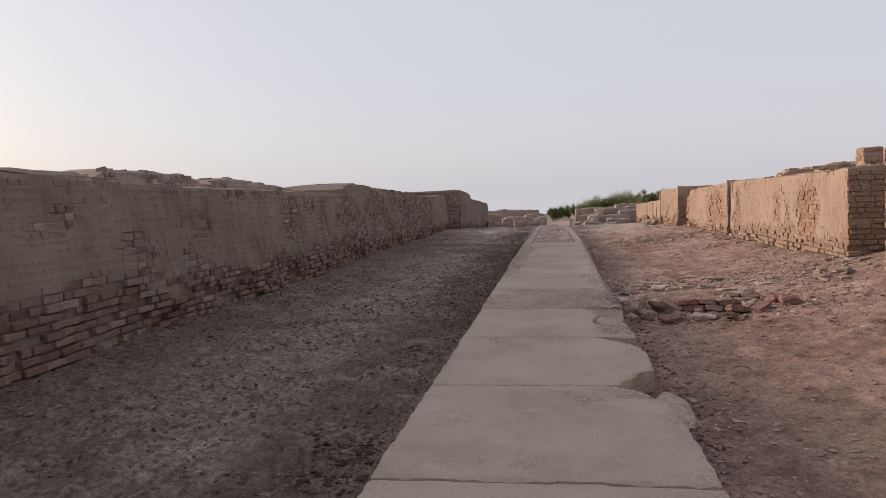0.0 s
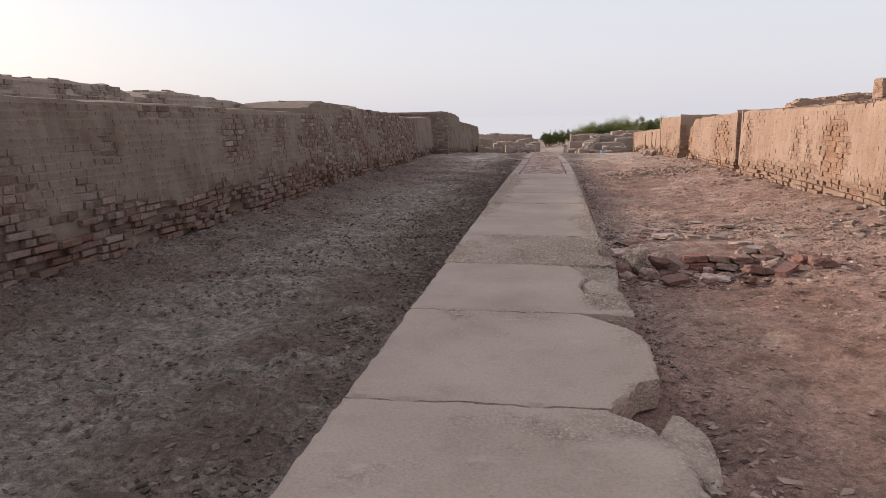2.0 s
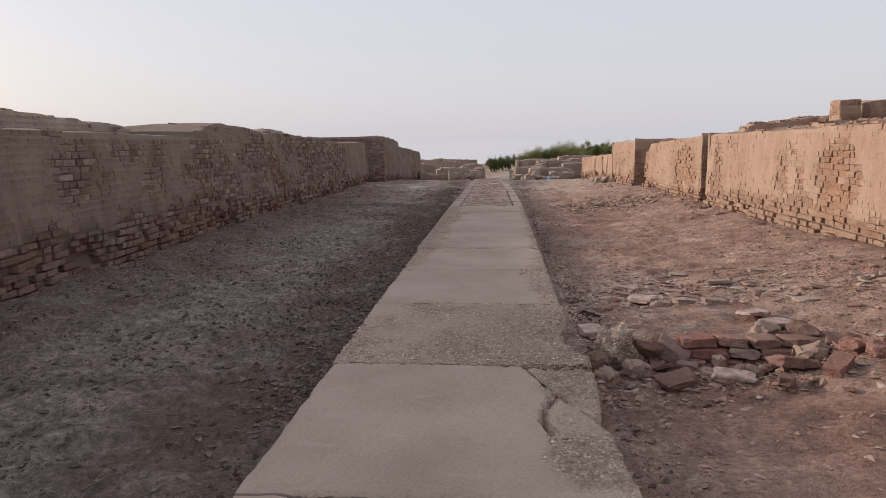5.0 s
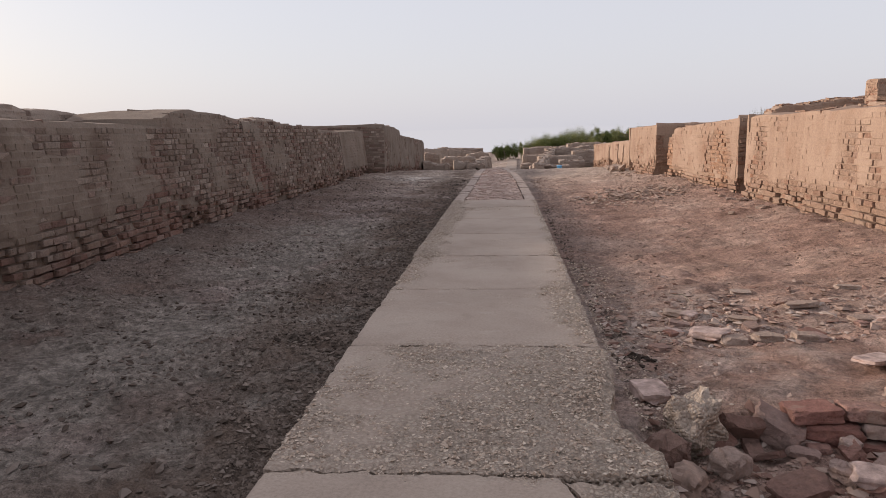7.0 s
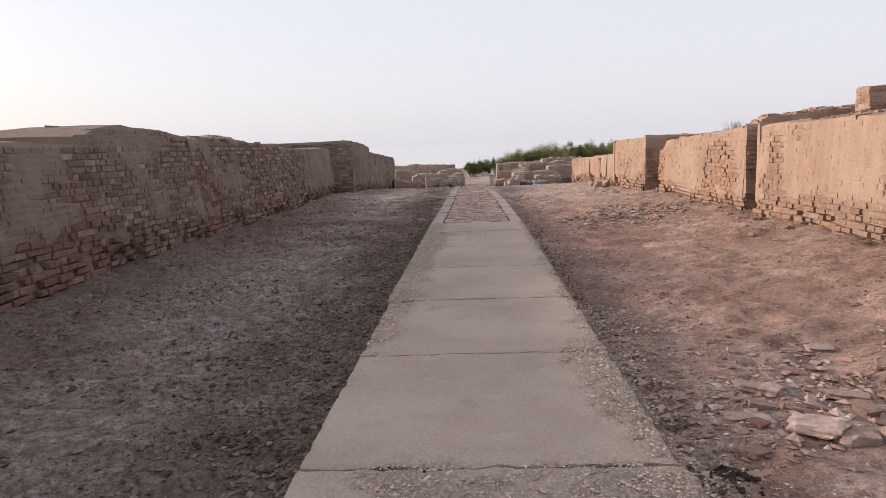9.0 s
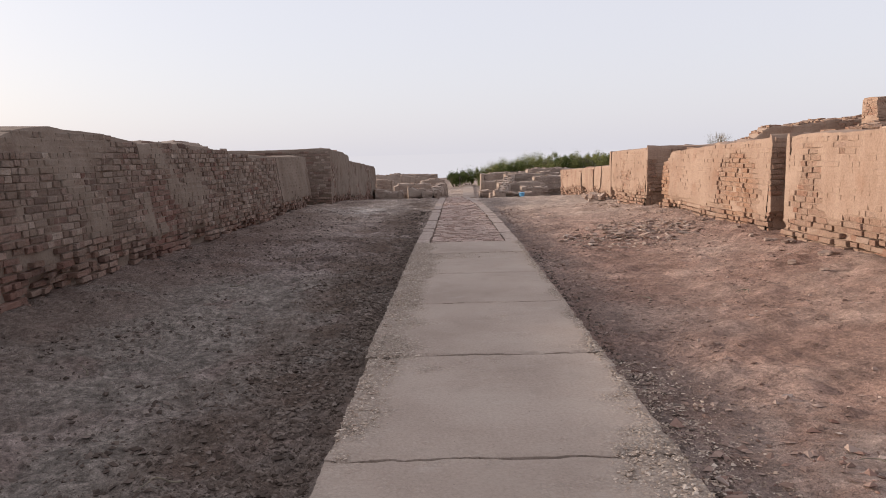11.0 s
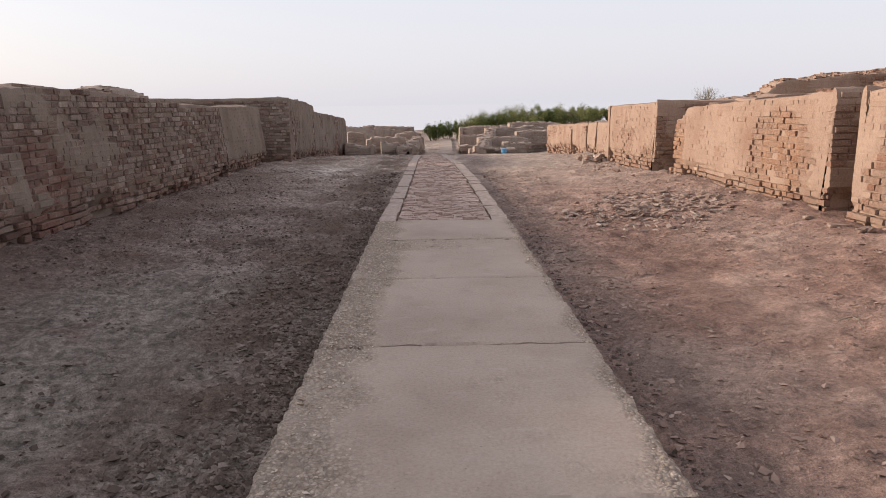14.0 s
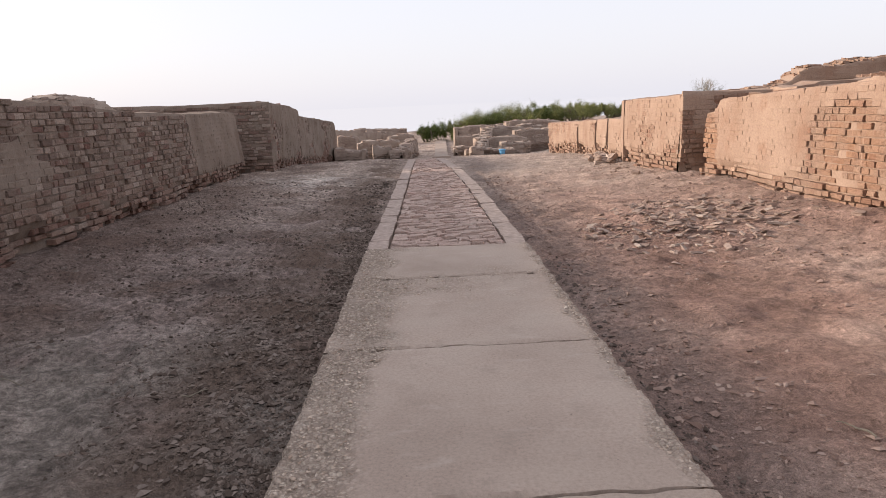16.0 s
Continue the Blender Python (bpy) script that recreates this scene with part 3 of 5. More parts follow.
def build_ground():
    xs = np.concatenate([-np.geomspace(5.4, 900, 46)[::-1], np.arange(-5.3, 5.31, 0.055), np.geomspace(5.4, 900, 46)])
    ys = np.concatenate([-np.geomspace(2.6, 400, 24)[::-1], np.arange(-2.5, 24, 0.055), np.arange(24, 60, 0.14), np.geomspace(60.2, 1800, 50)])
    gx, gy = np.meshgrid(xs, ys)
    gz = ground_height(gx, gy)
    nx, ny = len(xs), len(ys)
    verts = np.column_stack([gx.ravel(), gy.ravel(), gz.ravel()])
    i, j = np.meshgrid(np.arange(nx - 1), np.arange(ny - 1))
    a = (j * nx + i).ravel()
    faces = np.column_stack([a, a + 1, a + nx + 1, a + nx])
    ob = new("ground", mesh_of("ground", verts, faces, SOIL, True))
    tagged(ob, "dry trodden grey and reddish brown earth of an ancient street", "ground", kind="structure")


build_ground()


def build_backdrop():
    """A low glowing ring that stands in for haze round the plain, up to eye height."""
    n = 96
    v = [(88 * math.sin(2 * math.pi * k / n), 8 + 88 * math.cos(2 * math.pi * k / n), z) for z in (-4.0, 1.6) for k in range(n)]
    f = [(k, (k + 1) % n, n + (k + 1) % n, n + k) for k in range(n)]
    tagged(new("backdrop", mesh_of("backdrop", v, f, HAZE_FAR)), "glowing ring painted as pale evening haze over the far plain", "haze", kind="structure")


build_backdrop()

# ---- the concrete walk ----
walkway = tagged(new("pavement"), "walk of worn grey concrete slabs with broken edges", "walkway", kind="structure")
CRACKS = [((0.40, 7.64), (0.34, 7.46), (0.31, 7.25), (0.34, 7.1))]


def wear_of(x, y):
    """How far the skin of the concrete is gone, so that its gravel shows."""
    n = fbm(x * 2.2, y * 2.2, 41, 4) - 0.5
    w = (0.6 + 0.42 * smooth(-0.6, 0.35, x)) * smooth(7.95, 8.3, y) * (1 - smooth(9.5, 10.3, y))
    w = np.maximum(w, 0.8 * smooth(0.1, 0.6, x) * smooth(9.5, 9.9, y) * (1 - smooth(11.5, 13.3, y)))
    w = np.maximum(w, 0.8 * smooth(0.2, 0.45, x) * smooth(6.4, 6.7, y) * (1 - smooth(8.1, 8.3, y)))
    w = np.maximum(w, 0.9 * smooth(-0.42, -0.88, x) * smooth(10.2, 13.0, y))
    w = np.maximum(w, 0.75 * smooth(0.42, 0.58, x) * smooth(11, 12, y))
    w = np.maximum(w, 0.45 * smooth(17.2, 17.9, y) * (1 - smooth(18.0, 18.4, y)))
    w = np.maximum(w, 0.4 * smooth(0.38, 0.6, x))
    for cx, cy, r in ((-0.3, 3.35, 0.3), (-0.35, 4.6, 0.32), (0.25, 4.55, 0.35), (-0.65, 6.35, 0.22), (0.3, 2.2, 0.3), (-0.7, 4.0, 0.2)):
        w = np.maximum(w, 0.5 * np.clip(1 - np.hypot(x - cx, (y - cy) * 1.3) / r, 0, 1) ** 0.5)
    return np.clip(smooth(0.08, 0.98, w + 1.1 * n + 0.5 * (fbm(x * 9, y * 9, 42, 3) - 0.5)), 0, 1)


def slab(y0, y1, left, right, lift=0.0, tip=(0.0, 0.0), seed=0):
    """left, right: the edges as (y, x) rows."""
    ny = max(6, int((y1 - y0) / 0.02))
    ys = np.linspace(y0, y1, ny)
    xl = np.interp(ys, [r[0] for r in left], [r[1] for r in left]) + 0.010 * (fbm(ys * 7, ys * 0 + seed, seed, 3) - 0.5) + 0.02 * smooth(10, 13, ys) * (fbm(ys * 16, ys * 0, seed + 4, 3) - 0.5)
    xr = np.interp(ys, [r[0] for r in right], [r[1] for r in right]) + 0.026 * (fbm(ys * 8, ys * 0 + seed, seed + 2, 3) - 0.5)
    nx = 76
    u = np.linspace(0, 1, nx)
    x = xl[:, None] * (1 - u) + xr[:, None] * u
    y = np.repeat(ys[:, None], nx, 1) + 0.012 * (fbm(x * 6, x * 0 + seed, seed + 3, 3) - 0.5) * (smooth(y0 + 0.1, y0, ys) + smooth(y1 - 0.1, y1, ys))[:, None]
    wear = wear_of(x, y)
    z = lift + tip[0] * (x - 0.4) + tip[1] * (y - (y0 + y1) / 2) + 0.010 * (fbm(x * 1.2, y * 1.2, 51, 3) - 0.5) - wear * (0.004 + 0.036 * (fbm(x * 30, y * 30, 52, 2) - 0.45))
    rim = np.minimum(np.minimum(x - xl[:, None], xr[:, None] - x), np.minimum(y - y0, y1 - y))
    z = z - 0.012 * (1 - smooth(0, 0.02, rim)) * fbm(x * 9, y * 9, 53, 2) ** 2 * 3
    z = z - 0.05 * smooth(0.25, 0.62, x) * smooth(8.3, 8.7, y) * (1 - smooth(9.2, 9.6, y)) * smooth(0.42, 0.6, fbm(x * 5, y * 5, 55, 3))
    for line in CRACKS:
        for (ax, ay), (bx, by) in zip(line, line[1:]):
            t = np.clip(((x - ax) * (bx - ax) + (y - ay) * (by - ay)) / ((bx - ax) ** 2 + (by - ay) ** 2), 0, 1)
            gap = np.hypot(x - ax - t * (bx - ax) + 0.03 * (fbm(y * 9, x * 0, 54, 2) - 0.5), y - ay - t * (by - ay))
            z = z - 0.06 * (1 - smooth(0.006, 0.022, gap))
    verts = np.column_stack([x.ravel(), y.ravel(), z.ravel()])
    i, j = np.meshgrid(np.arange(nx - 1), np.arange(ny - 1))
    a = (j * nx + i).ravel()
    faces = np.column_stack([a, a + 1, a + nx + 1, a + nx]).tolist()
    ring = [(0, i) for i in range(nx)] + [(j, nx - 1) for j in range(1, ny)] + [(ny - 1, i) for i in range(nx - 2, -1, -1)] + [(j, 0) for j in range(ny - 2, 0, -1)]
    count, tops = len(verts), [j * nx + i for j, i in ring]
    mid = verts[tops] + np.array([0, 0, -0.06])
    low = verts[tops].copy()
    low[:, 2] = lift - 0.17
    wob = np.random.RandomState(seed).uniform(-0.012, 0.012, (len(tops), 3))
    verts = np.vstack([verts, mid + wob, low])
    m = len(tops)
    for k in range(m):
        n = (k + 1) % m
        faces.append((tops[n], tops[k], count + k, count + n))
        faces.append((count + n, count + k, count + m + k, count + m + n))
    me = mesh_of("slab", verts, faces, CONCRETE, True)
    data = me.attributes.new("wear", "FLOAT", "POINT")
    values = np.full(len(verts), 0.3)
    values[:count] = wear.ravel()
    data.data.foreach_set("value", values)
    return part("slab", me, walkway)


JOINTS = [-3.2, -1.6, 0.0, 1.5, 3.13, 4.78, 6.46, 8.14, 9.79, 11.39, 13.0, 14.65, 16.25, 17.93, 19.2]
RIGHTS = {
    3.13: [(3.13, 0.66), (3.92, 0.65), (4.37, 0.62), (4.63, 0.5), (4.76, 0.33)],
    4.78: [(4.78, 0.34), (5.05, 0.47), (5.17, 0.52), (5.24, 0.63), (5.58, 0.65), (5.86, 0.66), (6.05, 0.6), (6.26, 0.45), (6.45, 0.24)],
    6.46: [(6.46, 0.645), (7.1, 0.62), (7.3, 0.555), (7.5, 0.448), (7.85, 0.314), (8.12, 0.226)],
    8.14: [(8.14, 0.655), (8.35, 0.66), (8.6, 0.55), (8.82, 0.52), (9.2, 0.6), (9.58, 0.62), (9.79, 0.62)],
}
for k, (a, b) in enumerate(zip(JOINTS, JOINTS[1:])):
    edge = RIGHTS.get(a, [(a, 0.655 if a < 6 else 0.6), (b, 0.655 if a < 6 else 0.6)])
    west_edge = -0.945 if a < 8 else (-0.955 if a < 13 else -0.985)
    slab(a + (0.008 if a == 8.14 else 0.013), b - (0.008 if b == 8.14 else 0.013), [(a, west_edge), (b, west_edge)], edge, 0.0015 * ((k * 5) % 3 - 1), (0, 0), 60 + k)
slab(7.33, 8.125, [(7.33, 0.575), (7.5, 0.475), (8.12, 0.25)], [(7.33, 0.59), (7.55, 0.63), (8.12, 0.665)], -0.022, (-0.02, 0.01), 90)
chunk = slab(4.26, 4.96, [(4.26, 0.70), (4.45, 0.64), (4.7, 0.56), (4.96, 0.66)], [(4.26, 0.755), (4.5, 0.79), (4.75, 0.79), (4.9, 0.74), (4.96, 0.69)], -0.055, (-0.12, 0.03), 91)
tagged(chunk, "broken-off concrete edge sunk in the earth")

# ---- the brick walk beyond it, and the far walk ----
brick_walk = tagged(new("pavement_brick"), "walk of rough red bricks between two brick kerbs", "walkway", kind="structure")


def walk_right(y):
    return float(np.interp(y, [19.2, 24, 28, 32.3], [0.6, 0.52, 0.38, 0.10]))


def walk_left(y):
    return float(np.interp(y, [19.2, 24, 32.3], [-0.98, -0.94, -0.9]))


def build_brick_walk():
    rng = np.random.RandomState(7)
    pile = Pile()
    y = 19.25
    while y < 32.3:
        z = float(street_fall(y)) - 0.035
        xl, xr = walk_left(y) + 0.232, walk_right(y) - 0.226
        x = xl + rng.uniform(-0.2, 0)
        while x < xr - 0.03:
            l = rng.uniform(0.07, 0.2)
            a, b = max(x, xl), min(x + l, xr)
            x += l + 0.008
            if b - a < 0.05:
                continue
            m = Matrix.Translation(((a + b) / 2, y + 0.05, z + rng.normal(-0.012, 0.012))) @ Euler((math.pi / 2 + rng.normal(0, 0.10), math.pi + rng.normal(0, 0.08), rng.normal(0, 0.13))).to_matrix().to_4x4() @ Matrix.Diagonal((b - a, 0.09, 0.072, 1))
            pile.add(m, y < 23.5)
        y += 0.074
    pile.build(brick_walk, PATH_BRICK, PATH_BRICKS, "brick_paving")
    pile = Pile()
    for side in (0, 1):
        y = 19.25
        while y < 32.3:
            z = float(street_fall(y)) + 0.0
            l = rng.uniform(0.3, 0.5)
            x = walk_left(y) + 0.10 if side == 0 else walk_right(y) - 0.10
            lean = 0.0 if side == 0 else math.atan2(walk_right(y + 0.3) - walk_right(y), 0.3)
            for k in (0,):
                m = Matrix.Translation((x + k * 0.052, y + l / 2, z - 0.064 + rng.normal(0, 0.007))) @ Euler((math.pi / 2, math.pi, math.pi / 2 - lean + rng.normal(0, 0.03))).to_matrix().to_4x4() @ Matrix.Diagonal((l, 0.1, 0.2, 1))
                pile.add(m, y < 26)
            y += l + 0.012
    pile.build(brick_walk, KERB, KERB, "kerb")
    # bed under the bricks
    ys = np.linspace(19.22, 32.3, 60)
    v, f = [], []
    for y in ys:
        z = float(street_fall(y)) - 0.028
        a, b = walk_left(y), walk_right(y)
        v += [(a + 0.02, y, z - 0.06), (a + 0.215, y, z - 0.06), (a + 0.232, y, z), (b - 0.228, y, z), (b - 0.212, y, z - 0.06), (b - 0.02, y, z - 0.06)]
    for k in range(len(ys) - 1):
        f += [(6 * k + i, 6 * k + i + 1, 6 * k + i + 7, 6 * k + i + 6) for i in range(5)]
    part("bed", mesh_of("bed", v, f, PATH_DUST), brick_walk, "mud bed between the bricks")


build_brick_walk()
far_walk = tagged(new("pavement_far"), "narrow pale concrete walk running on between low ruins", "walkway", kind="structure")


def build_far_walk():
    y = 37.5
    while y < 62:
        z0, z1 = float(ground_height(0.2, y, False)) + 0.07, float(ground_height(0.2, y + 1.6, False)) + 0.07
        c0, c1 = 0.20 + (y - 40) * 0.018, 0.20 + (y + 1.6 - 40) * 0.018
        w = 0.34
        v = [(c0 - w, y, z0), (c0 + w, y, z0), (c1 + w, y + 1.58, z1), (c1 - w, y + 1.58, z1)]
        v += [(p[0], p[1], p[2] - 0.15) for p in v]
        f = [(0, 1, 2, 3), (0, 4, 5, 1), (1, 5, 6, 2), (2, 6, 7, 3), (3, 7, 4, 0)]
        part("slab", mesh_of("slab", v, f, CONCRETE), far_walk)
        y += 1.6


build_far_walk()

# ---- west wall of the street, in shade ----
w1 = wall("wall_west", "long shaded brick wall with mud plaster and a crumbling foot", -4.3, 5)
wall_face(w1, [(-4.22, -5), (-4.22, 5), (-4.2, 9.5), (-4.40, 13.5), (-4.5, 16.2), (-4.53, 17.1)], 1, [(0, 0.0), (22.2, 0.0)],
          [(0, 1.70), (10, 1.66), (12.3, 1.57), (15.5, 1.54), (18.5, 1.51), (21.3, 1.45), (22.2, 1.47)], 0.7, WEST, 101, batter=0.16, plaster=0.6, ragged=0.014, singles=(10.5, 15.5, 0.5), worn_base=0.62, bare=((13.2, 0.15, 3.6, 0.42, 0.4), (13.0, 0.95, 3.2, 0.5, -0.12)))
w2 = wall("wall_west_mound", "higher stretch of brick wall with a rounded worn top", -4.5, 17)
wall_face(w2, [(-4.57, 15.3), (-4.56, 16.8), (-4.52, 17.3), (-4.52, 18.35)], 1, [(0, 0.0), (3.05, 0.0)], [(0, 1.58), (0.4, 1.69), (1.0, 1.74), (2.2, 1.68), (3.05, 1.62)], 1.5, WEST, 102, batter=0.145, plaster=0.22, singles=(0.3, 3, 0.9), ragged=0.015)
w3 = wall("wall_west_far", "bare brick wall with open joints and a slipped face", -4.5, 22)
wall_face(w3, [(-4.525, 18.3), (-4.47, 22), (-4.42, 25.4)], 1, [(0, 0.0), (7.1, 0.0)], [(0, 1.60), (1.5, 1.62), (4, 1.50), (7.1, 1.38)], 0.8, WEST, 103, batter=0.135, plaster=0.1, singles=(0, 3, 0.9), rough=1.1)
w4 = wall("wall_west_pier", "plastered pier at the end of a brick wall", -4.4, 27)
wall_face(w4, [(-4.45, 25.35), (-4.40, 28.4)], 1, [(0, 0.0), (3.1, 0.0)], [(0, 1.39), (3.1, 1.41)], 0.9, WEST, 104, batter=0.125, plaster=1.1, ragged=0.012, worn_base=0.5)
wall_face(w4, [(-4.62, 28.38), (-5.4, 28.38)], -1, [(0, 0.0), (0.8, 0.0)], [(0, 1.36), (0.8, 1.38)], 0.06, WEST, 105, batter=0.03, plaster=0.9, ragged=0.01)
w5 = wall("wall_west_house", "mud-plastered house wall with a stepped top", -4.2, 34)
wall_face(w5, [(-4.14, 30.0), (-4.3, 35.2)], 1, [(0, -0.05), (5.2, -0.3)], [(0, 1.62), (3.6, 1.55), (5.2, 1.42)], 0.8, WEST, 106, batter=0.04, plaster=0.5, ragged=0.008)
wall_face(w5, [(-4.3, 35.2), (-4.3, 44.2)], 1, [(0, -0.3), (9.0, -0.85)], [(0, 1.25), (8.6, 0.9), (9.0, 0.75)], 0.8, WEST, 107, batter=0.05, plaster=0.6, ragged=0.01)
wall_face(w5, [(-9.5, 29.85), (-4.13, 29.85)], 1, [(0, 0.3), (3.6, 0.0), (5.4, -0.05)], [(0, 1.68), (3.0, 1.60), (5.4, 1.62)], 0.08, WEST, 108, batter=0.03, plaster=-0.4, ragged=0.008)

# walls and mounds behind it
for k, (pa, pb, ta, tb) in enumerate([((-6.0, 1.0), (-6.0, 8.6), 1.9, 1.84), ((-6.1, 8.8), (-6.1, 11.7), 1.90, 1.86), ((-6.0, 11.9), (-6.0, 14.5), 1.83, 1.78), ((-6.3, 14.6), (-6.3, 16.6), 1.75, 1.72), ((-7.0, 26.3), (-7.0, 28.4), 1.8, 1.74)]):
    b = wall("wall_back", "low eroded brick wall behind the street wall", -6, 8)
    n = math.dist(pa, pb)
    wall_face(b, [pa, pb], 1, [(0, 1.1), (n, 1.1)], [(0, ta - 0.12), (0.35, ta), (n * 0.5, (ta + tb) / 2 + 0.03), (n - 0.3, tb), (n, tb - 0.1)], 0.9, RUIN, 120 + k, batter=0.25, plaster=0.55, ragged=0.03 if k < 4 else 0.08, rough=1.0 if k < 4 else 1.6, caps=0.2 if k < 4 else 0.9)

# ---- east wall, in the low sun ----
e0 = wall("wall_east_near", "sunlit brick pier beside a broken doorway", 4, 8)
wall_face(e0, [(3.95, -5), (3.95, 9.45)], -1, [(0, 0.12), (14.45, 0.1)], [(0, 1.5), (13, 1.42), (14.45, 1.34)], 0.7, EAST, 201, loss=0.04, batter=0.05, plaster=0.55)
wall_face(e0, [(3.96, 9.50), (5.3, 9.55)], -1, [(0, 0.12), (1.3, 0.3)], [(0, 1.34), (1.3, 1.3)], 0.06, EAST, 209, loss=0.04, batter=0.03, plaster=0.3)
e1 = wall("wall_east", "sunlit tan brick wall with patches of mud plaster and a worn footing", 4.2, 15)
wall_face(e1, [(4.08, 10.94), (4.17, 14.5), (4.13, 18.22)], -1, [(0, 0.14), (3, 0.06), (7.1, 0.04)], [(0, 1.52), (3, 1.48), (7.1, 1.44)], 0.75, EAST, 202, loss=0.04, batter=0.03, plaster=0.72, rough=0.85, singles=(0.5, 6.5, 0.5), footing=0.05, ragged=0.02, bare=((1.9, 0.75, 0.75, 0.7, 0.35), (3.6, 0.15, 3.6, 0.3, 0.3), (6.7, 0.6, 0.5, 0.7, 0.3), (4.6, 0.9, 1.2, 0.4, -0.2)))
wall_face(e1, [(4.07, 10.85), (5.5, 10.89)], 1, [(0, 0.18), (1.4, 0.42)], [(0, 1.52), (0.5, 1.55), (1.4, 1.68)], 0.06, EAST, 203, loss=0.04, batter=0.02, plaster=0.25, singles=(0, 1.4, 1.6))
wall_face(e1, [(4.16, 18.26), (5.3, 18.26)], -1, [(0, 0.06), (1.1, 0.1)], [(0, 1.44), (1.1, 1.46)], 0.06, EAST, 211, loss=0.04, batter=0.0, plaster=0.5)
for slot_x, ya, yb in ((5.2, 17.7, 18.9), (5.2, 23.4, 24.3)):
    shut = wall("wall_slot", "brick wall at the back of a narrow slot", slot_x, ya)
    wall_face(shut, [(slot_x, ya), (slot_x, yb)], -1, [(0, 0.06), (yb - ya, 0.06)], [(0, 1.4), (yb - ya, 1.4)], 0.4, EAST, 212 + int(ya), plaster=0.4)
back = wall("wall_doorway", "brick wall closing the broken doorway", 5.5, 10)
wall_face(back, [(5.45, 9.2), (5.45, 11.2)], -1, [(0, 0.3), (2, 0.4)], [(0, 1.4), (2, 1.55)], 0.4, EAST, 204, loss=0.04, plaster=0.4)
e2 = wall("wall_east_middle", "sunlit brick wall with plaster worn off in patches", 4.15, 21)
wall_face(e2, [(4.20, 18.85), (4.11, 21.5), (4.0, 23.62)], -1, [(0, 0.06), (4.9, 0.1)], [(0, 1.44), (2.5, 1.36), (4.3, 1.26), (4.42, 1.10), (4.9, 1.02)], 0.7, EAST, 205, loss=0.04, batter=0.04, plaster=0.72, singles=(0, 5.4, 0.3), ragged=0.02, footing=0.03, bare=((1.25, 0.6, 0.85, 0.75, 0.4), (4.7, 0.5, 0.5, 0.8, 0.4), (2.9, 0.8, 0.9, 0.6, -0.25), (0.25, 0.9, 0.3, 0.5, -0.1)))
wall_face(e2, [(4.20, 18.77), (5.3, 18.77)], 1, [(0, 0.06), (1.1, 0.06)], [(0, 1.45), (1.1, 1.46)], 0.06, EAST, 206, loss=0.04, batter=0.0, plaster=0.5, ragged=0.01)
e3 = wall("wall_east_block", "sunlit corner block of brick and mud standing forward", 3.8, 25)
wall_face(e3, [(3.84, 24.12), (3.67, 27.15)], -1, [(0, 0.1), (3.0, 0.07)], [(0, 1.36), (3.0, 1.29)], 0.8, EAST, 207, loss=0.04, batter=0.015, plaster=0.5, singles=(0, 3, 1.4), ragged=0.012)
wall_face(e3, [(3.84, 24.04), (4.64, 24.06)], 1, [(0, 0.1), (0.8, 0.35)], [(0, 1.36), (0.8, 1.37)], 0.06, EAST, 214, loss=0.04, batter=0.01, plaster=0.5, ragged=0.02)
wall_face(e3, [(4.63, 24.095), (9.5, 24.25)], 1, [(0, 0.35), (0.2, 0.4), (4.8, 0.9)], [(0, 1.37), (1.4, 1.40), (1.5, 1.47), (3.2, 1.50), (4.8, 1.62)], 0.8, EAST, 208, loss=0.04, batter=0.01, plaster=0.5, ragged=0.02)
wall_face(e3, [(3.67, 27.15), (5.0, 27.2)], -1, [(0, 0.0), (1.3, 0.0)], [(0, 1.29), (1.3, 1.3)], 0.06, EAST, 210, loss=0.04, plaster=0.6)
e4 = wall("wall_east_low", "lower sunlit brick wall with upright slots", 3.7, 32)
for k, (ya, yb, za, zb) in enumerate([(27.25, 28.55, 0.92, 0.90), (28.75, 29.75, 0.90, 0.86), (29.95, 32.0, 0.85, 0.78), (32.15, 37.3, 0.77, 0.62)]):
    xa, xb = 3.74 + (ya - 27) * 0.011, 3.74 + (yb - 27) * 0.011
    wall_face(e4, [(xa, ya), (xb, yb)], -1, [(0, float(street_fall(ya)) + 0.05), (yb - ya, float(street_fall(yb)) + 0.02)], [(0, za), (yb - ya, zb)], 0.6, EAST, 220 + k, batter=0.03, plaster=0.75, ragged=0.012)

# ruined rooms rising behind it
SKY = [((6.4, 30.0), (13.6, 30.2), [(0, 1.2), (0.9, 1.34), (1.7, 1.46), (2.2, 1.64), (2.7, 1.86), (3.5, 1.96), (5.0, 2.0), (7.2, 2.05)]),
       ((8.4, 27.0), (14.5, 27.2), [(0, 1.35), (0.6, 1.52), (1.4, 1.6), (2.2, 1.8), (3.0, 1.88), (6.1, 1.95)]),
       ((9.6, 33.0), (15.0, 33.2), [(0, 1.35), (0.7, 1.72), (1.5, 1.98), (2.4, 2.2), (5.4, 2.35)]),
       ((5.9, 15.0), (5.9, 23.0), [(0, 1.62), (1.5, 1.54), (3.0, 1.58), (3.2, 1.50), (5.5, 1.48), (8.0, 1.44)]),
       ((7.4, 13.0), (7.4, 20.5), [(0, 1.75), (2.0, 1.70), (2.2, 1.62), (4.8, 1.66), (7.5, 1.58)]),
       ((9.2, 12.5), (9.2, 22.5), [(0, 2.0), (3.0, 1.95), (3.3, 1.84), (6.8, 1.9), (10, 1.72)])]
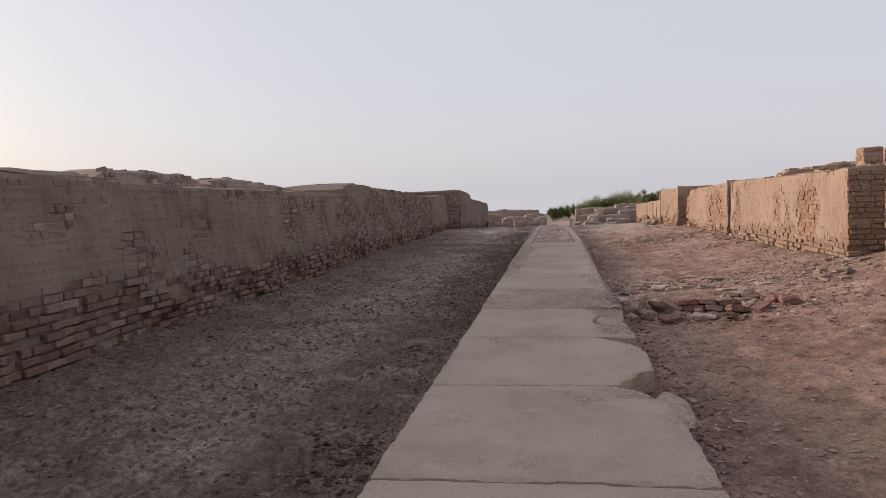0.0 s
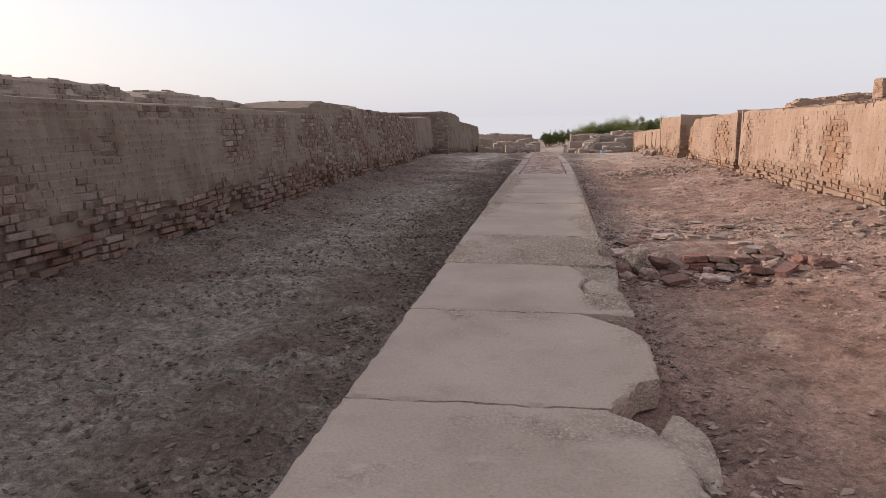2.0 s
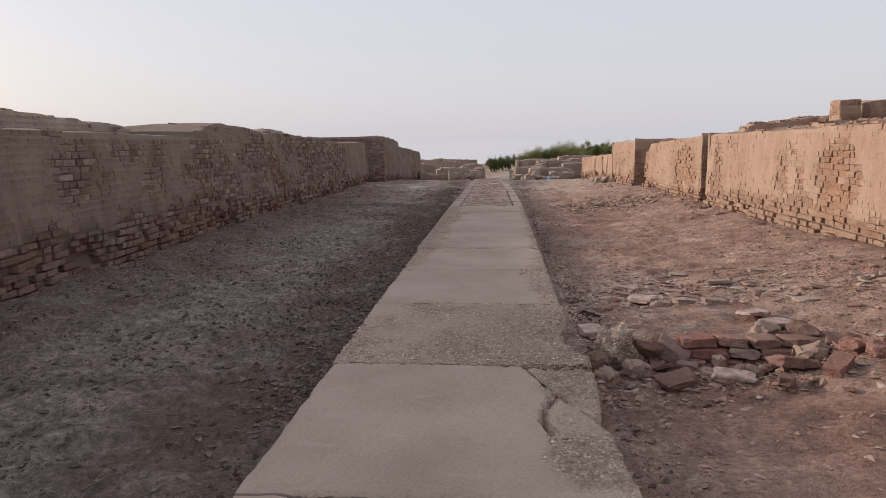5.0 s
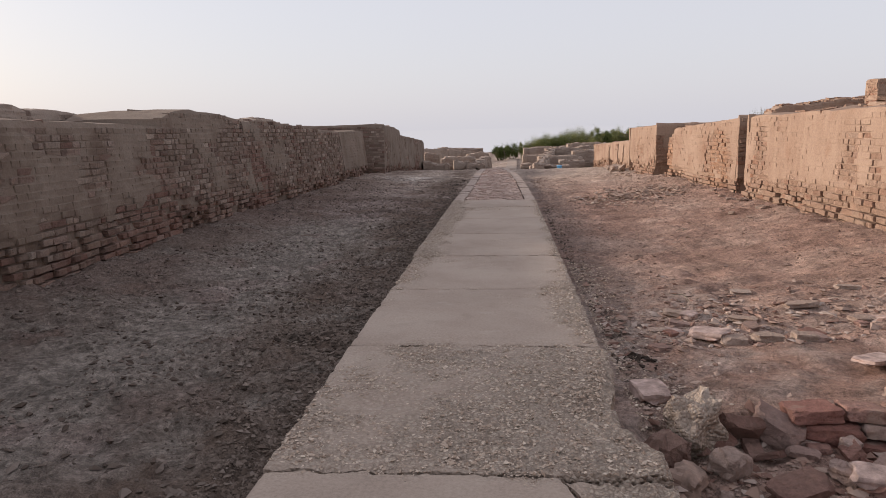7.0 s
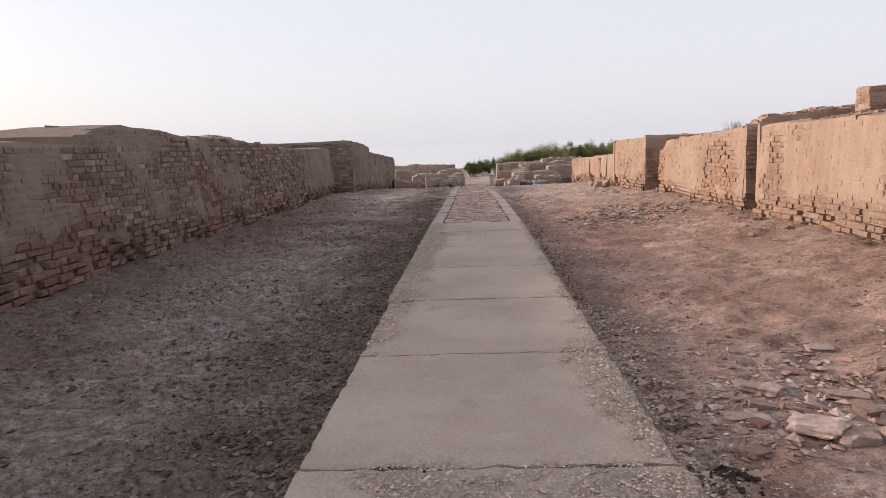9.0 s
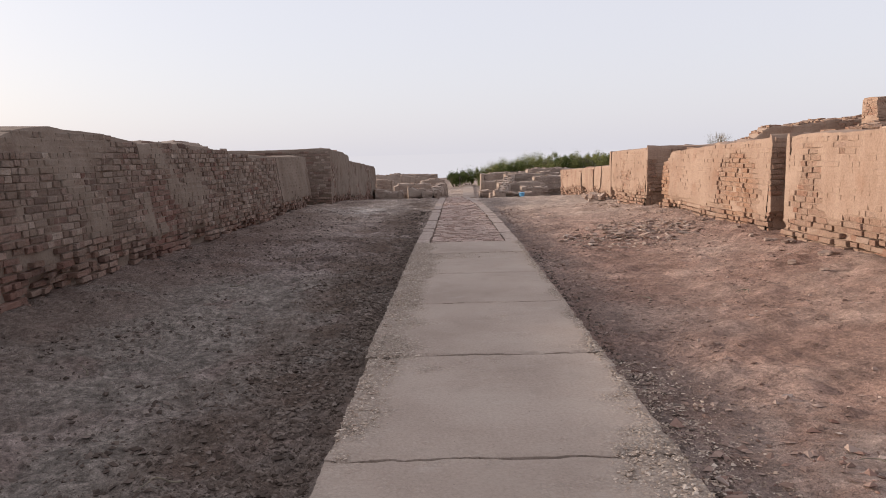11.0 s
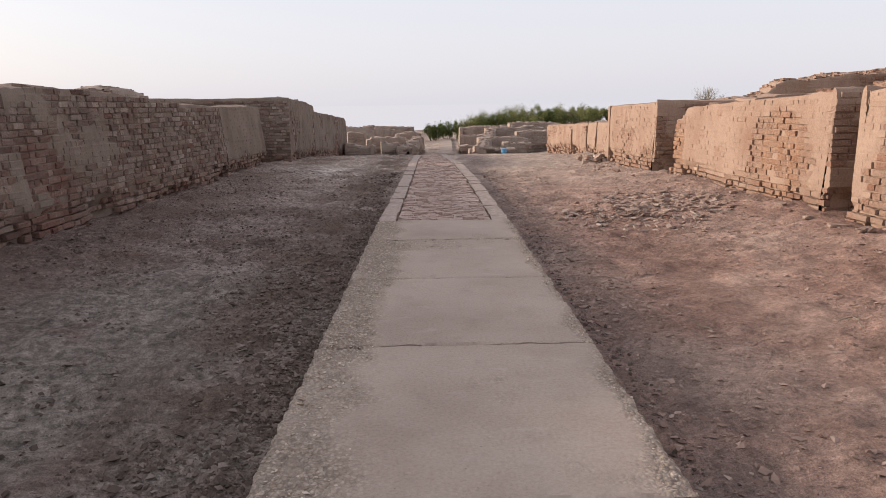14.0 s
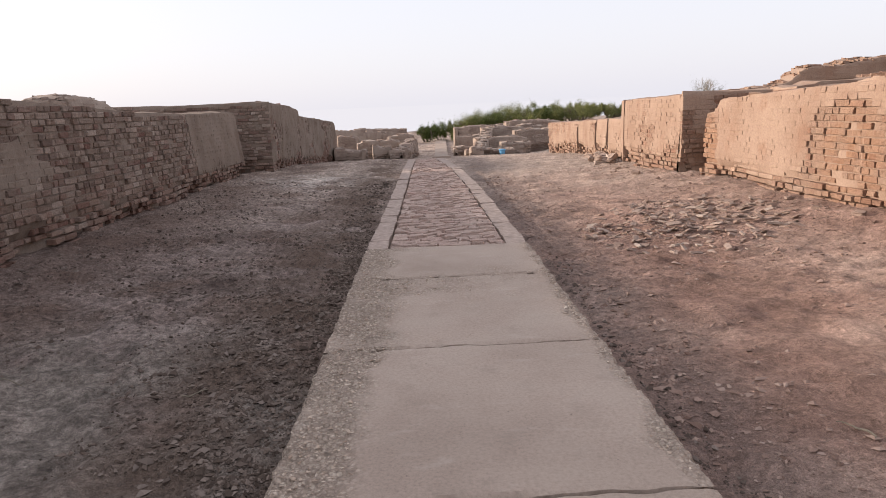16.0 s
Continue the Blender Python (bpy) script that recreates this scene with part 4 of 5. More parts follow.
for k, (pa, pb, tops) in enumerate(SKY):
    r = wall("wall_ruin", "broken stub of an old brick room wall", *pa)
    n = math.dist(pa, pb)
    wall_face(r, [pa, pb], 1 if k < 3 else -1, [(0, 1.05), (n, 1.2)], tops, 0.7, EAST, 230 + k, batter=0.12, plaster=0.4, ragged=0.09, rough=1.6, caps=1.0)
for k, (x, y, w, zt) in enumerate([(10.88, 27.78, 0.68, 2.57), (11.85, 27.85, 0.85, 2.55), (12.95, 27.78, 1.1, 2.76)]):
    p = wall("wall_stump", "square brick stump standing on the ruins", x, y)
    wall_face(p, [(x + 0.04, y - 0.05), (x + w, y - 0.05)], 1, [(0, 1.7), (w, 1.7)], [(0, zt - 0.05), (w, zt)], w, EAST, 240 + k, batter=0.04, plaster=0.2, ragged=0.02)
    wall_face(p, [(x, y), (x, y + w)], -1, [(0, 1.7), (w, 1.7)], [(0, zt - 0.05), (w, zt)], w * 0.6, EAST, 250 + k, batter=0.04, plaster=0.3, ragged=0.02)

# ---- low ruins down the street ----
FAR = [((-4.2, 42.0), (-2.9, 42.2), 1, -0.25, 1.0), ((-2.7, 43.5), (-1.9, 43.6), 1, -0.2, 0.7), ((-1.78, 40.0), (-1.2, 40.05), 1, -0.22, 0.5), ((-1.05, 41.2), (-0.8, 50.0), 1, -0.2, 0.5),
       ((-1.5, 41.3), (-1.0, 41.3), 1, -0.3, 0.6), ((-3.6, 46.0), (-1.6, 46.3), 1, -0.12, 0.6), ((-6.9, 52.0), (-5.2, 52.2), 1, 0.1, 0.6), ((-5.0, 50.0), (-3.9, 50.2), 1, 0.02, 0.6), ((-3.8, 53.0), (-2.6, 53.1), 1, 0.12, 0.6), ((-2.4, 51.0), (-1.0, 51.2), 1, -0.05, 0.6), ((-9.0, 58.0), (-1.6, 58.5), 1, 0.15, 0.6),
       ((1.5, 42.0), (3.3, 42.15), 1, -0.40, 0.7), ((1.9, 45.0), (4.3, 45.3), 1, -0.10, 0.7), ((2.5, 48.5), (5.6, 48.8), 1, 0.24, 0.7), ((4.0, 51.0), (7.0, 51.3), 1, 0.42, 0.7), ((1.42, 42.1), (2.5, 49.5), -1, -0.12, 0.5), ((2.9, 43.4), (4.2, 43.5), 1, -0.28, 0.5), ((3.9, 46.6), (6.0, 46.8), 1, 0.12, 0.6), ((0.95, 46.8), (2.2, 46.9), 1, -0.6, 0.5), ((1.15, 50.3), (3.6, 50.5), 1, -0.2, 0.6), ((1.3, 54.0), (5.0, 54.3), 1, 0.15, 0.6), ((1.35, 43.6), (2.6, 43.7), 1, -0.55, 0.5)]
for k, (pa, pb, side, zt, th) in enumerate(FAR):
    r = wall("wall_low", "low weathered ruin wall of layered bricks", *pa)
    n = math.dist(pa, pb)
    za, zb = float(ground_height(*pa, False)), float(ground_height(*pb, False))
    wall_face(r, [pa, pb], side, [(0, za), (n, zb)], [(0, zt - 0.06), (n * 0.2, zt), (n * 0.7, zt - 0.04), (n, zt - 0.08)] if k != 15 else [(0, -0.45), (n * 0.5, -0.15), (n, 0.2)], th, RUIN, 260 + k, batter=0.1, plaster=0.35, ragged=0.09, rough=1.5, length=0.3, caps=0.85)
    # the broken end that looks on the street
    ex, ey, turn = (pb[0] + 0.03, pb[1], 1) if pb[0] < 0 else (pa[0] - 0.03, pa[1], -1)
    if k != 15:
        wall_face(r, [(ex, ey - 0.02), (ex, ey + th)], turn, [(0, zb), (th, zb)], [(0, zt - 0.1), (th, zt - 0.08)], 0.12, RUIN, 460 + k, batter=0.1, plaster=0.3, ragged=0.08, rough=1.3, caps=0.5)

# ---- loose bricks, stones and clods ----


def soft_block(seed, bevel=0.1, rough=0.05):
    """A brick a metre in every way, with broken corners and pitted, chipped faces."""
    bm = bmesh.new()
    bmesh.ops.create_cube(bm, size=1)
    bmesh.ops.subdivide_edges(bm, edges=bm.edges[:], cuts=5, use_grid_fill=True)
    rng = random.Random(seed)
    shift = Vector((seed * 1.7, 0, 3.1 * seed))
    # flat breaks across corners and ends
    cuts = []
    for _ in range(rng.choice((2, 3, 3, 4))):
        d = Vector((rng.choice((-1, 1)) * rng.uniform(0.3, 1), rng.choice((-1, 1)) * rng.uniform(0.2, 1), rng.uniform(-0.7, 1))).normalized()
        reach = 0.5 * (abs(d.x) + abs(d.y) + abs(d.z))
        cuts.append((d, reach * rng.uniform(0.66, 0.86)))
    for v in bm.verts:
        p = v.co.copy()
        edge = sum(abs(c) > 0.45 for c in p)
        p *= 1 - bevel * 0.4 * max(0, edge - 1)
        for d, reach in cuts:
            over = p.dot(d) - reach
            if over > 0:
                p -= d * over
        q = p * 2.6 + shift
        p += rough * Vector((noise.noise(q), noise.noise(q + Vector((9, 0, 0))), noise.noise(q + Vector((0, 9, 0)))))
        chip = noise.noise(p * 7 + shift)
        v.co = p * (1 - 0.9 * rough * max(0.0, chip) * (1.6 if edge > 1 else 0.8))
    return bm


def bm_mesh(name, bm, material, soft=False):
    me = bpy.data.meshes.new(name)
    bm.to_mesh(me)
    bm.free()
    me.materials.append(material)
    if soft:
        me.shade_smooth()
        me.set_sharp_from_angle(angle=radians(26))
    return me


SALT_BRICK = plain_material("salt_white_brick", (0.38, 0.283, 0.25), 0.93, 0.45, 16, 0.6)
LOOSE = [bm_mesh("loose_brick", soft_block(k, 0.06, 0.09), RED_BRICK, True) for k in range(8)]
DUSTY = [bm_mesh("brick", soft_block(k + 60, 0.07, 0.11), DUSTY_BRICK, True) for k in range(8)]
PALE = [bm_mesh("loose_brick", soft_block(k + 90, 0.07, 0.12), SALT_BRICK, True) for k in range(8)]
STONES = [bm_mesh("stone", soft_block(40 + k, 0.55 if k == 0 else 0.3, 0.2), PALE_STONE if k % 2 else RED_BRICK, True) for k in range(5)]


def rest(ob, x, y, size, turn, lift=0.0, on=None):
    """Lays a thing of that size on the ground at x, y."""
    z = float(ground_height(x, y)) if on is None else on
    ob.matrix_world = Matrix.Translation((x, y, z + size[2] * 0.38 + lift)) @ Euler([radians(a) for a in turn]).to_matrix().to_4x4() @ Matrix.Diagonal((*size, 1))
    return ob


def loose_brick(x, y, size, turn, label, group, lift=0.0, k=0, on=None):
    ob = tagged(new("loose_brick", (PALE if label.startswith(("pale", "salt")) else LOOSE if "drain" in group else DUSTY)[k % 8]), label, "brick", group)
    return rest(ob, x, y, size, turn, lift, on)


rng = random.Random(21)
EDGE = "bricks of the broken drain"
# three courses at the lip of the drain
for course in range(3):
    at = 1.36 + rng.uniform(0, 0.1)
    while at < 2.2 - 0.1 * course:
        l = rng.choice((0.26, 0.2, 0.13, 0.24))
        loose_brick(at + l / 2, 8.96 - 0.02 * course + rng.uniform(-.02, .02), (l, 0.16, 0.064), (rng.uniform(-5, 5), rng.uniform(-5, 5), rng.uniform(-9, 9)), "worn red brick laid at the lip of a drain" if course == 0 else "earth-stained brick in the lower course of a drain", EDGE, 0.0, rng.randrange(8), -0.10 - 0.07 * course)
        at += l + rng.uniform(0.01, 0.03)
for x, y, s, t, lab in ((1.13, 8.90, (0.22, 0.07, 0.16), (48, 14, 12), "flat red brick leaning at the lip of a drain"), (1.32, 8.92, (0.24, 0.16, 0.11), (10, 24, -30), "dark tilted brick fallen from a drain"),
                        (1.24, 8.42, (0.26, 0.15, 0.05), (12, -6, 24), "large flat brick lying in front of a drain"), (1.62, 8.52, (0.26, 0.13, 0.06), (5, 7, -12), "pale broken brick lying in a pit"),
                        (2.02, 8.62, (0.27, 0.15, 0.07), (-6, 12, 30), "tilted brick at the edge of rubble"), (2.22, 8.40, (0.24, 0.12, 0.06), (8, -14, 48), "tilted brick sliding off rubble"),
                        (2.2, 9.35, (0.26, 0.15, 0.03), (3, 2, 25), "pale flat brick lying on earth"), (2.12, 9.62, (0.25, 0.16, 0.03), (-3, 2, 30), "pale flat brick lying on earth"),
                        (1.38, 10.30, (0.24, 0.16, 0.05), (2, -3, -38), "salt-white brick lying on earth"), (0.80, 9.30, (0.17, 0.2, 0.06), (6, 0, 12), "salt-white broken brick beside a walk"),
                        (1.88, 8.32, (0.22, 0.1, 0.05), (4, 9, 70), "small broken brick lying in a pit")):
    loose_brick(x, y, s, t, lab, EDGE, 0.03, rng.randrange(8))
for k in range(26):
    x, y = rng.uniform(0.95, 2.65), 8.72 + rng.gauss(0, 0.12)
    loose_brick(x, y, (rng.uniform(.07, .17), rng.uniform(.05, .1), rng.uniform(.03, .06)), (rng.uniform(-35, 35), rng.uniform(-35, 35), rng.uniform(0, 180)), "small broken brick tumbled into the pit of a drain", EDGE, rng.uniform(-0.01, 0.03), k)
for k in range(12):
    x, y = rng.uniform(1.0, 3.1), 10.35 + rng.gauss(0, 0.3)
    loose_brick(x, y, (rng.uniform(.08, .2), rng.uniform(.06, .12), rng.uniform(.02, .045)), (rng.uniform(-10, 10), rng.uniform(-10, 10), rng.uniform(0, 180)), "pale worn brick fragment half sunk in earth" if k % 3 == 0 else "worn red brick fragment half sunk in earth", "brick fragments by the drain", -0.005, k)
for k, (x, s) in enumerate(((1.50, 0.2), (1.72, 0.22), (1.95, 0.17))):
    loose_brick(x, 10.18 + rng.uniform(-.02, .02), (s * 0.85, 0.12, 0.065), (0, 3, rng.uniform(-6, 6)), "red brick in a short row on earth", "short row of bricks", 0.0, k)
for x, y, w in ((2.25, 11.0, 0.3), (2.82, 11.45, 0.3), (2.5, 10.6, 0.2), (1.75, 10.75, 0.25), (1.3, 10.9, 0.22), (2.7, 10.05, 0.26), (3.0, 10.5, 0.24), (1.1, 10.55, 0.18), (2.0, 11.6, 0.2)):
    loose_brick(x, y, (w * 0.8, 0.11, 0.035), (rng.uniform(-6, 6), rng.uniform(-6, 6), rng.uniform(-30, 30)), "flat broken brick lying half sunk in earth", "scattered bricks", 0.0, rng.randrange(8))


def stone(x, y, size, turn, label, lift=0.0, k=0):
    ob = tagged(new("stone", STONES[k % 5]), label, "stone", "stones of the broken drain")
    return rest(ob, x, y, size, turn, lift)


def concrete_lump():
    bm = soft_block(77, 0.3, 0.16)
    bmesh.ops.subdivide_edges(bm, edges=bm.edges[:], cuts=1, use_grid_fill=True)
    for v in bm.verts:
        v.co += v.co.normalized() * (0.16 * noise.noise(v.co * 3.1) + 0.07 * noise.noise(v.co * 8))
    me = bm_mesh("concrete_lump", bm, CONCRETE, True)
    data = me.attributes.new("wear", "FLOAT", "POINT")
    data.data.foreach_set("value", np.full(len(me.vertices), 0.6))
    ob = tagged(new("concrete_lump", me), "broken lump of gravelly concrete leaning on bricks", "concrete lump")
    rest(ob, 0.93, 8.88, (0.24, 0.2, 0.34), (14, -16, 20), 0.0)


concrete_lump()
for k, (x, y, s, lab) in enumerate(((0.76, 8.72, (0.19, 0.17, 0.18), "rounded brown stone at the foot of concrete"), (0.80, 8.50, (0.16, 0.14, 0.11), "brown stone lying in a pit"), (1.02, 8.62, (0.17, 0.13, 0.12), "grey stone in a rubble pit"),
                                   (2.20, 8.75, (0.19, 0.15, 0.12), "pale rounded stone in rubble"), (2.42, 8.66, (0.16, 0.12, 0.09), "pale stone in rubble"), (1.5, 8.60, (0.12, 0.1, 0.08), "small stone in a pit"),
                                   (1.8, 8.66, (0.14, 0.1, 0.08), "small stone in a pit"), (2.55, 8.5, (0.18, 0.13, 0.1), "reddish stone at the rubble's edge"), (2.05, 9.2, (0.2, 0.15, 0.09), "pale stone on the drain's edge"), (2.3, 9.1, (0.2, 0.16, 0.1), "pale stone on the drain's edge"))):
    stone(x, y, s, (rng.uniform(-20, 20), rng.uniform(-20, 20), rng.uniform(0, 180)), lab, 0.0, k)

# fallen bricks at the broken doorway
for k in range(34):
    a = rng.random()
    x, y = 2.9 + 1.35 * a ** 0.7 + rng.uniform(-.1, .1), 9.5 + rng.uniform(0, 1.9) * (0.5 + 0.5 * a)
    w = rng.choice((0.22, 0.15, 0.12, 0.08))
    loose_brick(x, y, (w, rng.uniform(.06, .1), rng.uniform(.025, .045)), (rng.uniform(-16, 16), rng.uniform(-16, 16), rng.uniform(0, 180)), "tan brick fallen from a broken doorway", "bricks fallen at the doorway", rng.uniform(-0.015, 0.015), k)
# bricks at the foot of the east walls
for k in range(16):
    y = rng.uniform(11.2, 27)
    x = float(np.interp(y, [11, 18.0, 18.8, 23.6, 24.2, 27], [3.9, 3.95, 4.0, 3.85, 3.65, 3.5])) - abs(rng.gauss(0, 0.22))
    loose_brick(x, y, (rng.uniform(.07, .2), .09, .04), (rng.uniform(-12, 12), rng.uniform(-12, 12), rng.uniform(0, 180)), "tan brick lying at the foot of a wall", "bricks along the wall's foot", 0.0, k)
for k in range(16):
    loose_brick(rng.uniform(3.2, 3.6), rng.uniform(27.0, 28.2), (rng.uniform(.15, .3), .14, .08), (rng.uniform(-25, 25), rng.uniform(-25, 25), rng.uniform(0, 180)), "brick in a small tumbled heap by a wall", "tumbled bricks by the low wall", rng.uniform(0, 0.12), k)

# the spread heap of thin broken bricks
heap = tagged(new("brick_heap"), "spread heap of thin broken bricks on bare earth", "rubble heap")
heap.location = (2.4, 20.0, float(ground_height(2.4, 20.0)))
for k in range(300):
    r, a = rng.random() ** 0.6, rng.uniform(0, 2 * math.pi)
    x, y = 2.5 + 1.25 * r * math.cos(a), 20.2 + 1.6 * r * math.sin(a) + 0.35 * r * math.cos(a)
    ob = part("brick", DUSTY[k % 8], heap)
    z = float(ground_height(x, y)) + 0.07 * (1 - r) ** 0.8 * rng.random() - 0.012
    s = (rng.uniform(.05, .16), rng.uniform(.025, .07), rng.uniform(.012, .026))
    ob.matrix_parent_inverse = Matrix.Translation(-heap.location)
    ob.matrix_basis = Matrix.Translation((x, y, z + s[2] * 0.5)) @ Euler([rng.uniform(-.35, .35), rng.uniform(-.35, .35), rng.uniform(0, 6.3)]).to_matrix().to_4x4() @ Matrix.Diagonal((*s, 1))


def clod_cloud(name, label, material, count, seed, place, low, high, flat, height=None, parent=None):
    """Clods nobody could count, resting on the ground or on another surface."""
    v0 = np.array([(1, 0, 0), (-1, 0, 0), (0, 1, 0), (0, -1, 0), (0, 0, 1), (0, 0, -1)], float)
    f0 = np.array([(0, 2, 4), (2, 1, 4), (1, 3, 4), (3, 0, 4), (2, 0, 5), (1, 2, 5), (3, 1, 5), (0, 3, 5)])
    r = np.random.RandomState(seed)
    x, y = place(r, count)
    count = len(x)
    size = low * (high / low) ** (r.rand(count) ** 2.6)
    z = ground_height(x, y) if height is None else height(x, y)
    v = v0[None] + 0.38 * r.uniform(-1, 1, (count, 6, 3))
    v = v * (np.column_stack([r.uniform(0.9, 1.7, count), r.uniform(0.7, 1.2, count), r.uniform(*flat, count)]) * size[:, None])[:, None]
    turn = r.uniform(0, 6.283, count)
    c, s = np.cos(turn)[:, None], np.sin(turn)[:, None]
    vx, vy, vz = v[..., 0] * c - v[..., 1] * s, v[..., 0] * s + v[..., 1] * c, v[..., 2] + v[..., 0] * r.uniform(-.3, .3, (count, 1))
    verts = np.stack([vx + x[:, None], vy + y[:, None], vz + (z + size * 0.2)[:, None]], -1).reshape(-1, 3)
    faces = (f0[None] + 6 * np.arange(count)[:, None, None]).reshape(-1, 3)
    me = mesh_of(name, verts, faces, material)
    ob = new(name, me)
    if parent is None:
        tagged(ob, label, "clods", kind="stuff")
    else:
        ob.parent = parent
        tagged(ob, label, kind="stuff")


def west_ground(r, n):
    x, y = r.uniform(-4.25, -1.05, n), -1 + 28 * r.rand(n) ** 1.1
    keep = fbm(x * 1.6, y * 1.6, 71, 3) + 0.25 * smooth(-1.9, -1.1, x) > 0.42
    return np.where(keep, x, -1.15 - np.abs(r.normal(0, 0.25, n))), y


def east_ground(r, n):
    x, y = r.uniform(0.72, 4.0, n), -1 + 28 * r.rand(n) ** 1.1
    keep = fbm(x * 1.6, y * 1.6, 72, 3) > 0.44
    return np.where(keep, x, 0.75 + np.abs(r.normal(0, 0.35, n))), y


def drain_ground(r, n):
    x, y = 1.7 + r.normal(0, 0.8, n).clip(-0.95, 1.6), np.where(r.rand(n) < 0.5, 8.6 + r.normal(0, 0.25, n), 10.6 + r.normal(0, 0.5, n))
    return x, np.where((y > 9.05) & (y < 10.05) & (x > 1.05), y + 1.1, y)


def brick_ground(r, n):
    k = r.rand(n) < 0.5
    return np.where(k, 3.6 - np.abs(r.normal(0, 0.6, n)), 2.5 + r.normal(0, 0.7, n)), np.where(k, 10.3 + r.normal(0, 1.2, n), 20.2 + r.normal(0, 0.9, n))


def tone_material(name, tones):
    n = Nodes(name)
    col = n.ramp(n.pos.outputs["Random Per Island"], [(k / (len(tones) - 1), c) for k, c in enumerate(tones)])
    return n.done(col, 0.95, n.bump(n.noise(60, 4, 0.7), 0.5, 0.006), 0.1)


GREY_CLODS = tone_material("grey_clods", [(0.075, 0.056, 0.046), (0.115, 0.088, 0.073), (0.15, 0.117, 0.099), (0.23, 0.186, 0.16)])
RED_CLODS = tone_material("red_clods", [(0.17, 0.11, 0.088), (0.235, 0.16, 0.13), (0.285, 0.2, 0.163), (0.38, 0.285, 0.237)])
VERGE_CLODS = tone_material("verge_clods", [(0.062, 0.047, 0.038), (0.115, 0.086, 0.07), (0.165, 0.127, 0.105), (0.24, 0.192, 0.162)])
DRAIN_CHIPS = tone_material("drain_chips", [(0.15, 0.085, 0.068), (0.27, 0.17, 0.135), (0.33, 0.235, 0.19), (0.43, 0.35, 0.305)])
clod_cloud("clods", "small grey clods and pebbles strewn on the earth", GREY_CLODS, 34000, 81, west_ground, 0.004, 0.026, (0.35, 0.85))
clod_cloud("clods_red", "small reddish clods and chips strewn on the earth", RED_CLODS, 20000, 82, east_ground, 0.004, 0.026, (0.25, 0.65))
clod_cloud("chips", "broken brick chips around an old drain", DRAIN_CHIPS, 5000, 83, drain_ground, 0.004, 0.04, (0.25, 0.6))
clod_cloud("brick_chips", "chips of broken brick on the earth", RED_CLODS, 4200, 84, brick_ground, 0.005, 0.026, (0.25, 0.55))

def torn_patch(r, n):
    spots = np.array([(-1.22, 3.65, 0.13, 0.3), (-1.22, 3.65, 0.13, 0.3), (-1.4, 10.4, 0.16, 0.14), (0.86, 9.95, 0.05, 0.05)])
    c = spots[r.randint(0, len(spots), n)]
    return c[:, 0] + r.normal(0, 1, n) * c[:, 2], c[:, 1] + r.normal(0, 1, n) * c[:, 3]


def walk_grit(r, n):
    return np.where(r.rand(n) < 0.5, -1.06 - np.abs(r.normal(0, 0.1, n)), 0.70 + np.abs(r.normal(0, 0.09, n))), r.uniform(0, 19, n)


def verge_gravel(r, n):
    x, y = -1.03 - np.abs(r.normal(0, 0.55, n)), r.uniform(7.5, 21, n)
    keep = fbm(x * 1.3, y * 0.9, 73, 3) > 0.43
    return np.where(keep, x, -1.03 - np.abs(r.normal(0, 0.12, n))), y


DARK_CLODS = tone_material("dark_clods", [(0.03, 0.022, 0.018), (0.05, 0.038, 0.031), (0.075, 0.057, 0.047)])
clod_cloud("torn_earth", "dark torn clods of damp earth beside the walk", DARK_CLODS, 380, 85, torn_patch, 0.007, 0.034, (0.4, 0.8))
clod_cloud("verge_gravel", "dark gravel and clods along the edge of the walk", VERGE_CLODS, 24000, 87, verge_gravel, 0.004, 0.018, (0.5, 0.95))
def bare_gravel(r, n):
    x, y = r.uniform(-0.95, 0.62, n), np.where(r.rand(n) < 0.55, r.uniform(7.0, 12.6, n), r.uniform(3.2, 19.1, n))
    right = np.interp(y, [8.3, 8.6, 8.9, 9.3, 9.8], [0.62, 0.5, 0.48, 0.56, 0.57])
    right = np.where(y < 8.15, np.interp(y, [3, 6.6, 7.1, 7.5, 8.1], [0.3, 0.3, 0.55, 0.4, 0.2]), right)
    keep = (wear_of(x, y) > 0.25 + 0.5 * r.rand(n)) & (x < right)
    return x[keep], y[keep]


def salt_ground(r, n):
    return 0.68 + np.abs(r.normal(0, 0.17, n)), r.uniform(8.9, 13.2, n)


PEBBLES = tone_material("pebbles", [(0.30, 0.225, 0.175), (0.43, 0.335, 0.265), (0.52, 0.415, 0.335), (0.68, 0.57, 0.475)])
clod_cloud("pebbles", "gravel standing out of worn concrete", PEBBLES, 60000, 88, bare_gravel, 0.0035, 0.011, (0.45, 0.8), lambda x, y: np.full(len(x), -0.005), walkway)
clod_cloud("salt_gravel", "pale salt-crusted gravel beside the broken slabs", PEBBLES, 5000, 89, salt_ground, 0.003, 0.012, (0.4, 0.8))
clod_cloud("grit", "loose gravel crumbled from the edges of the walk", GREY_CLODS, 5000, 86, walk_grit, 0.004, 0.02, (0.5, 0.9))


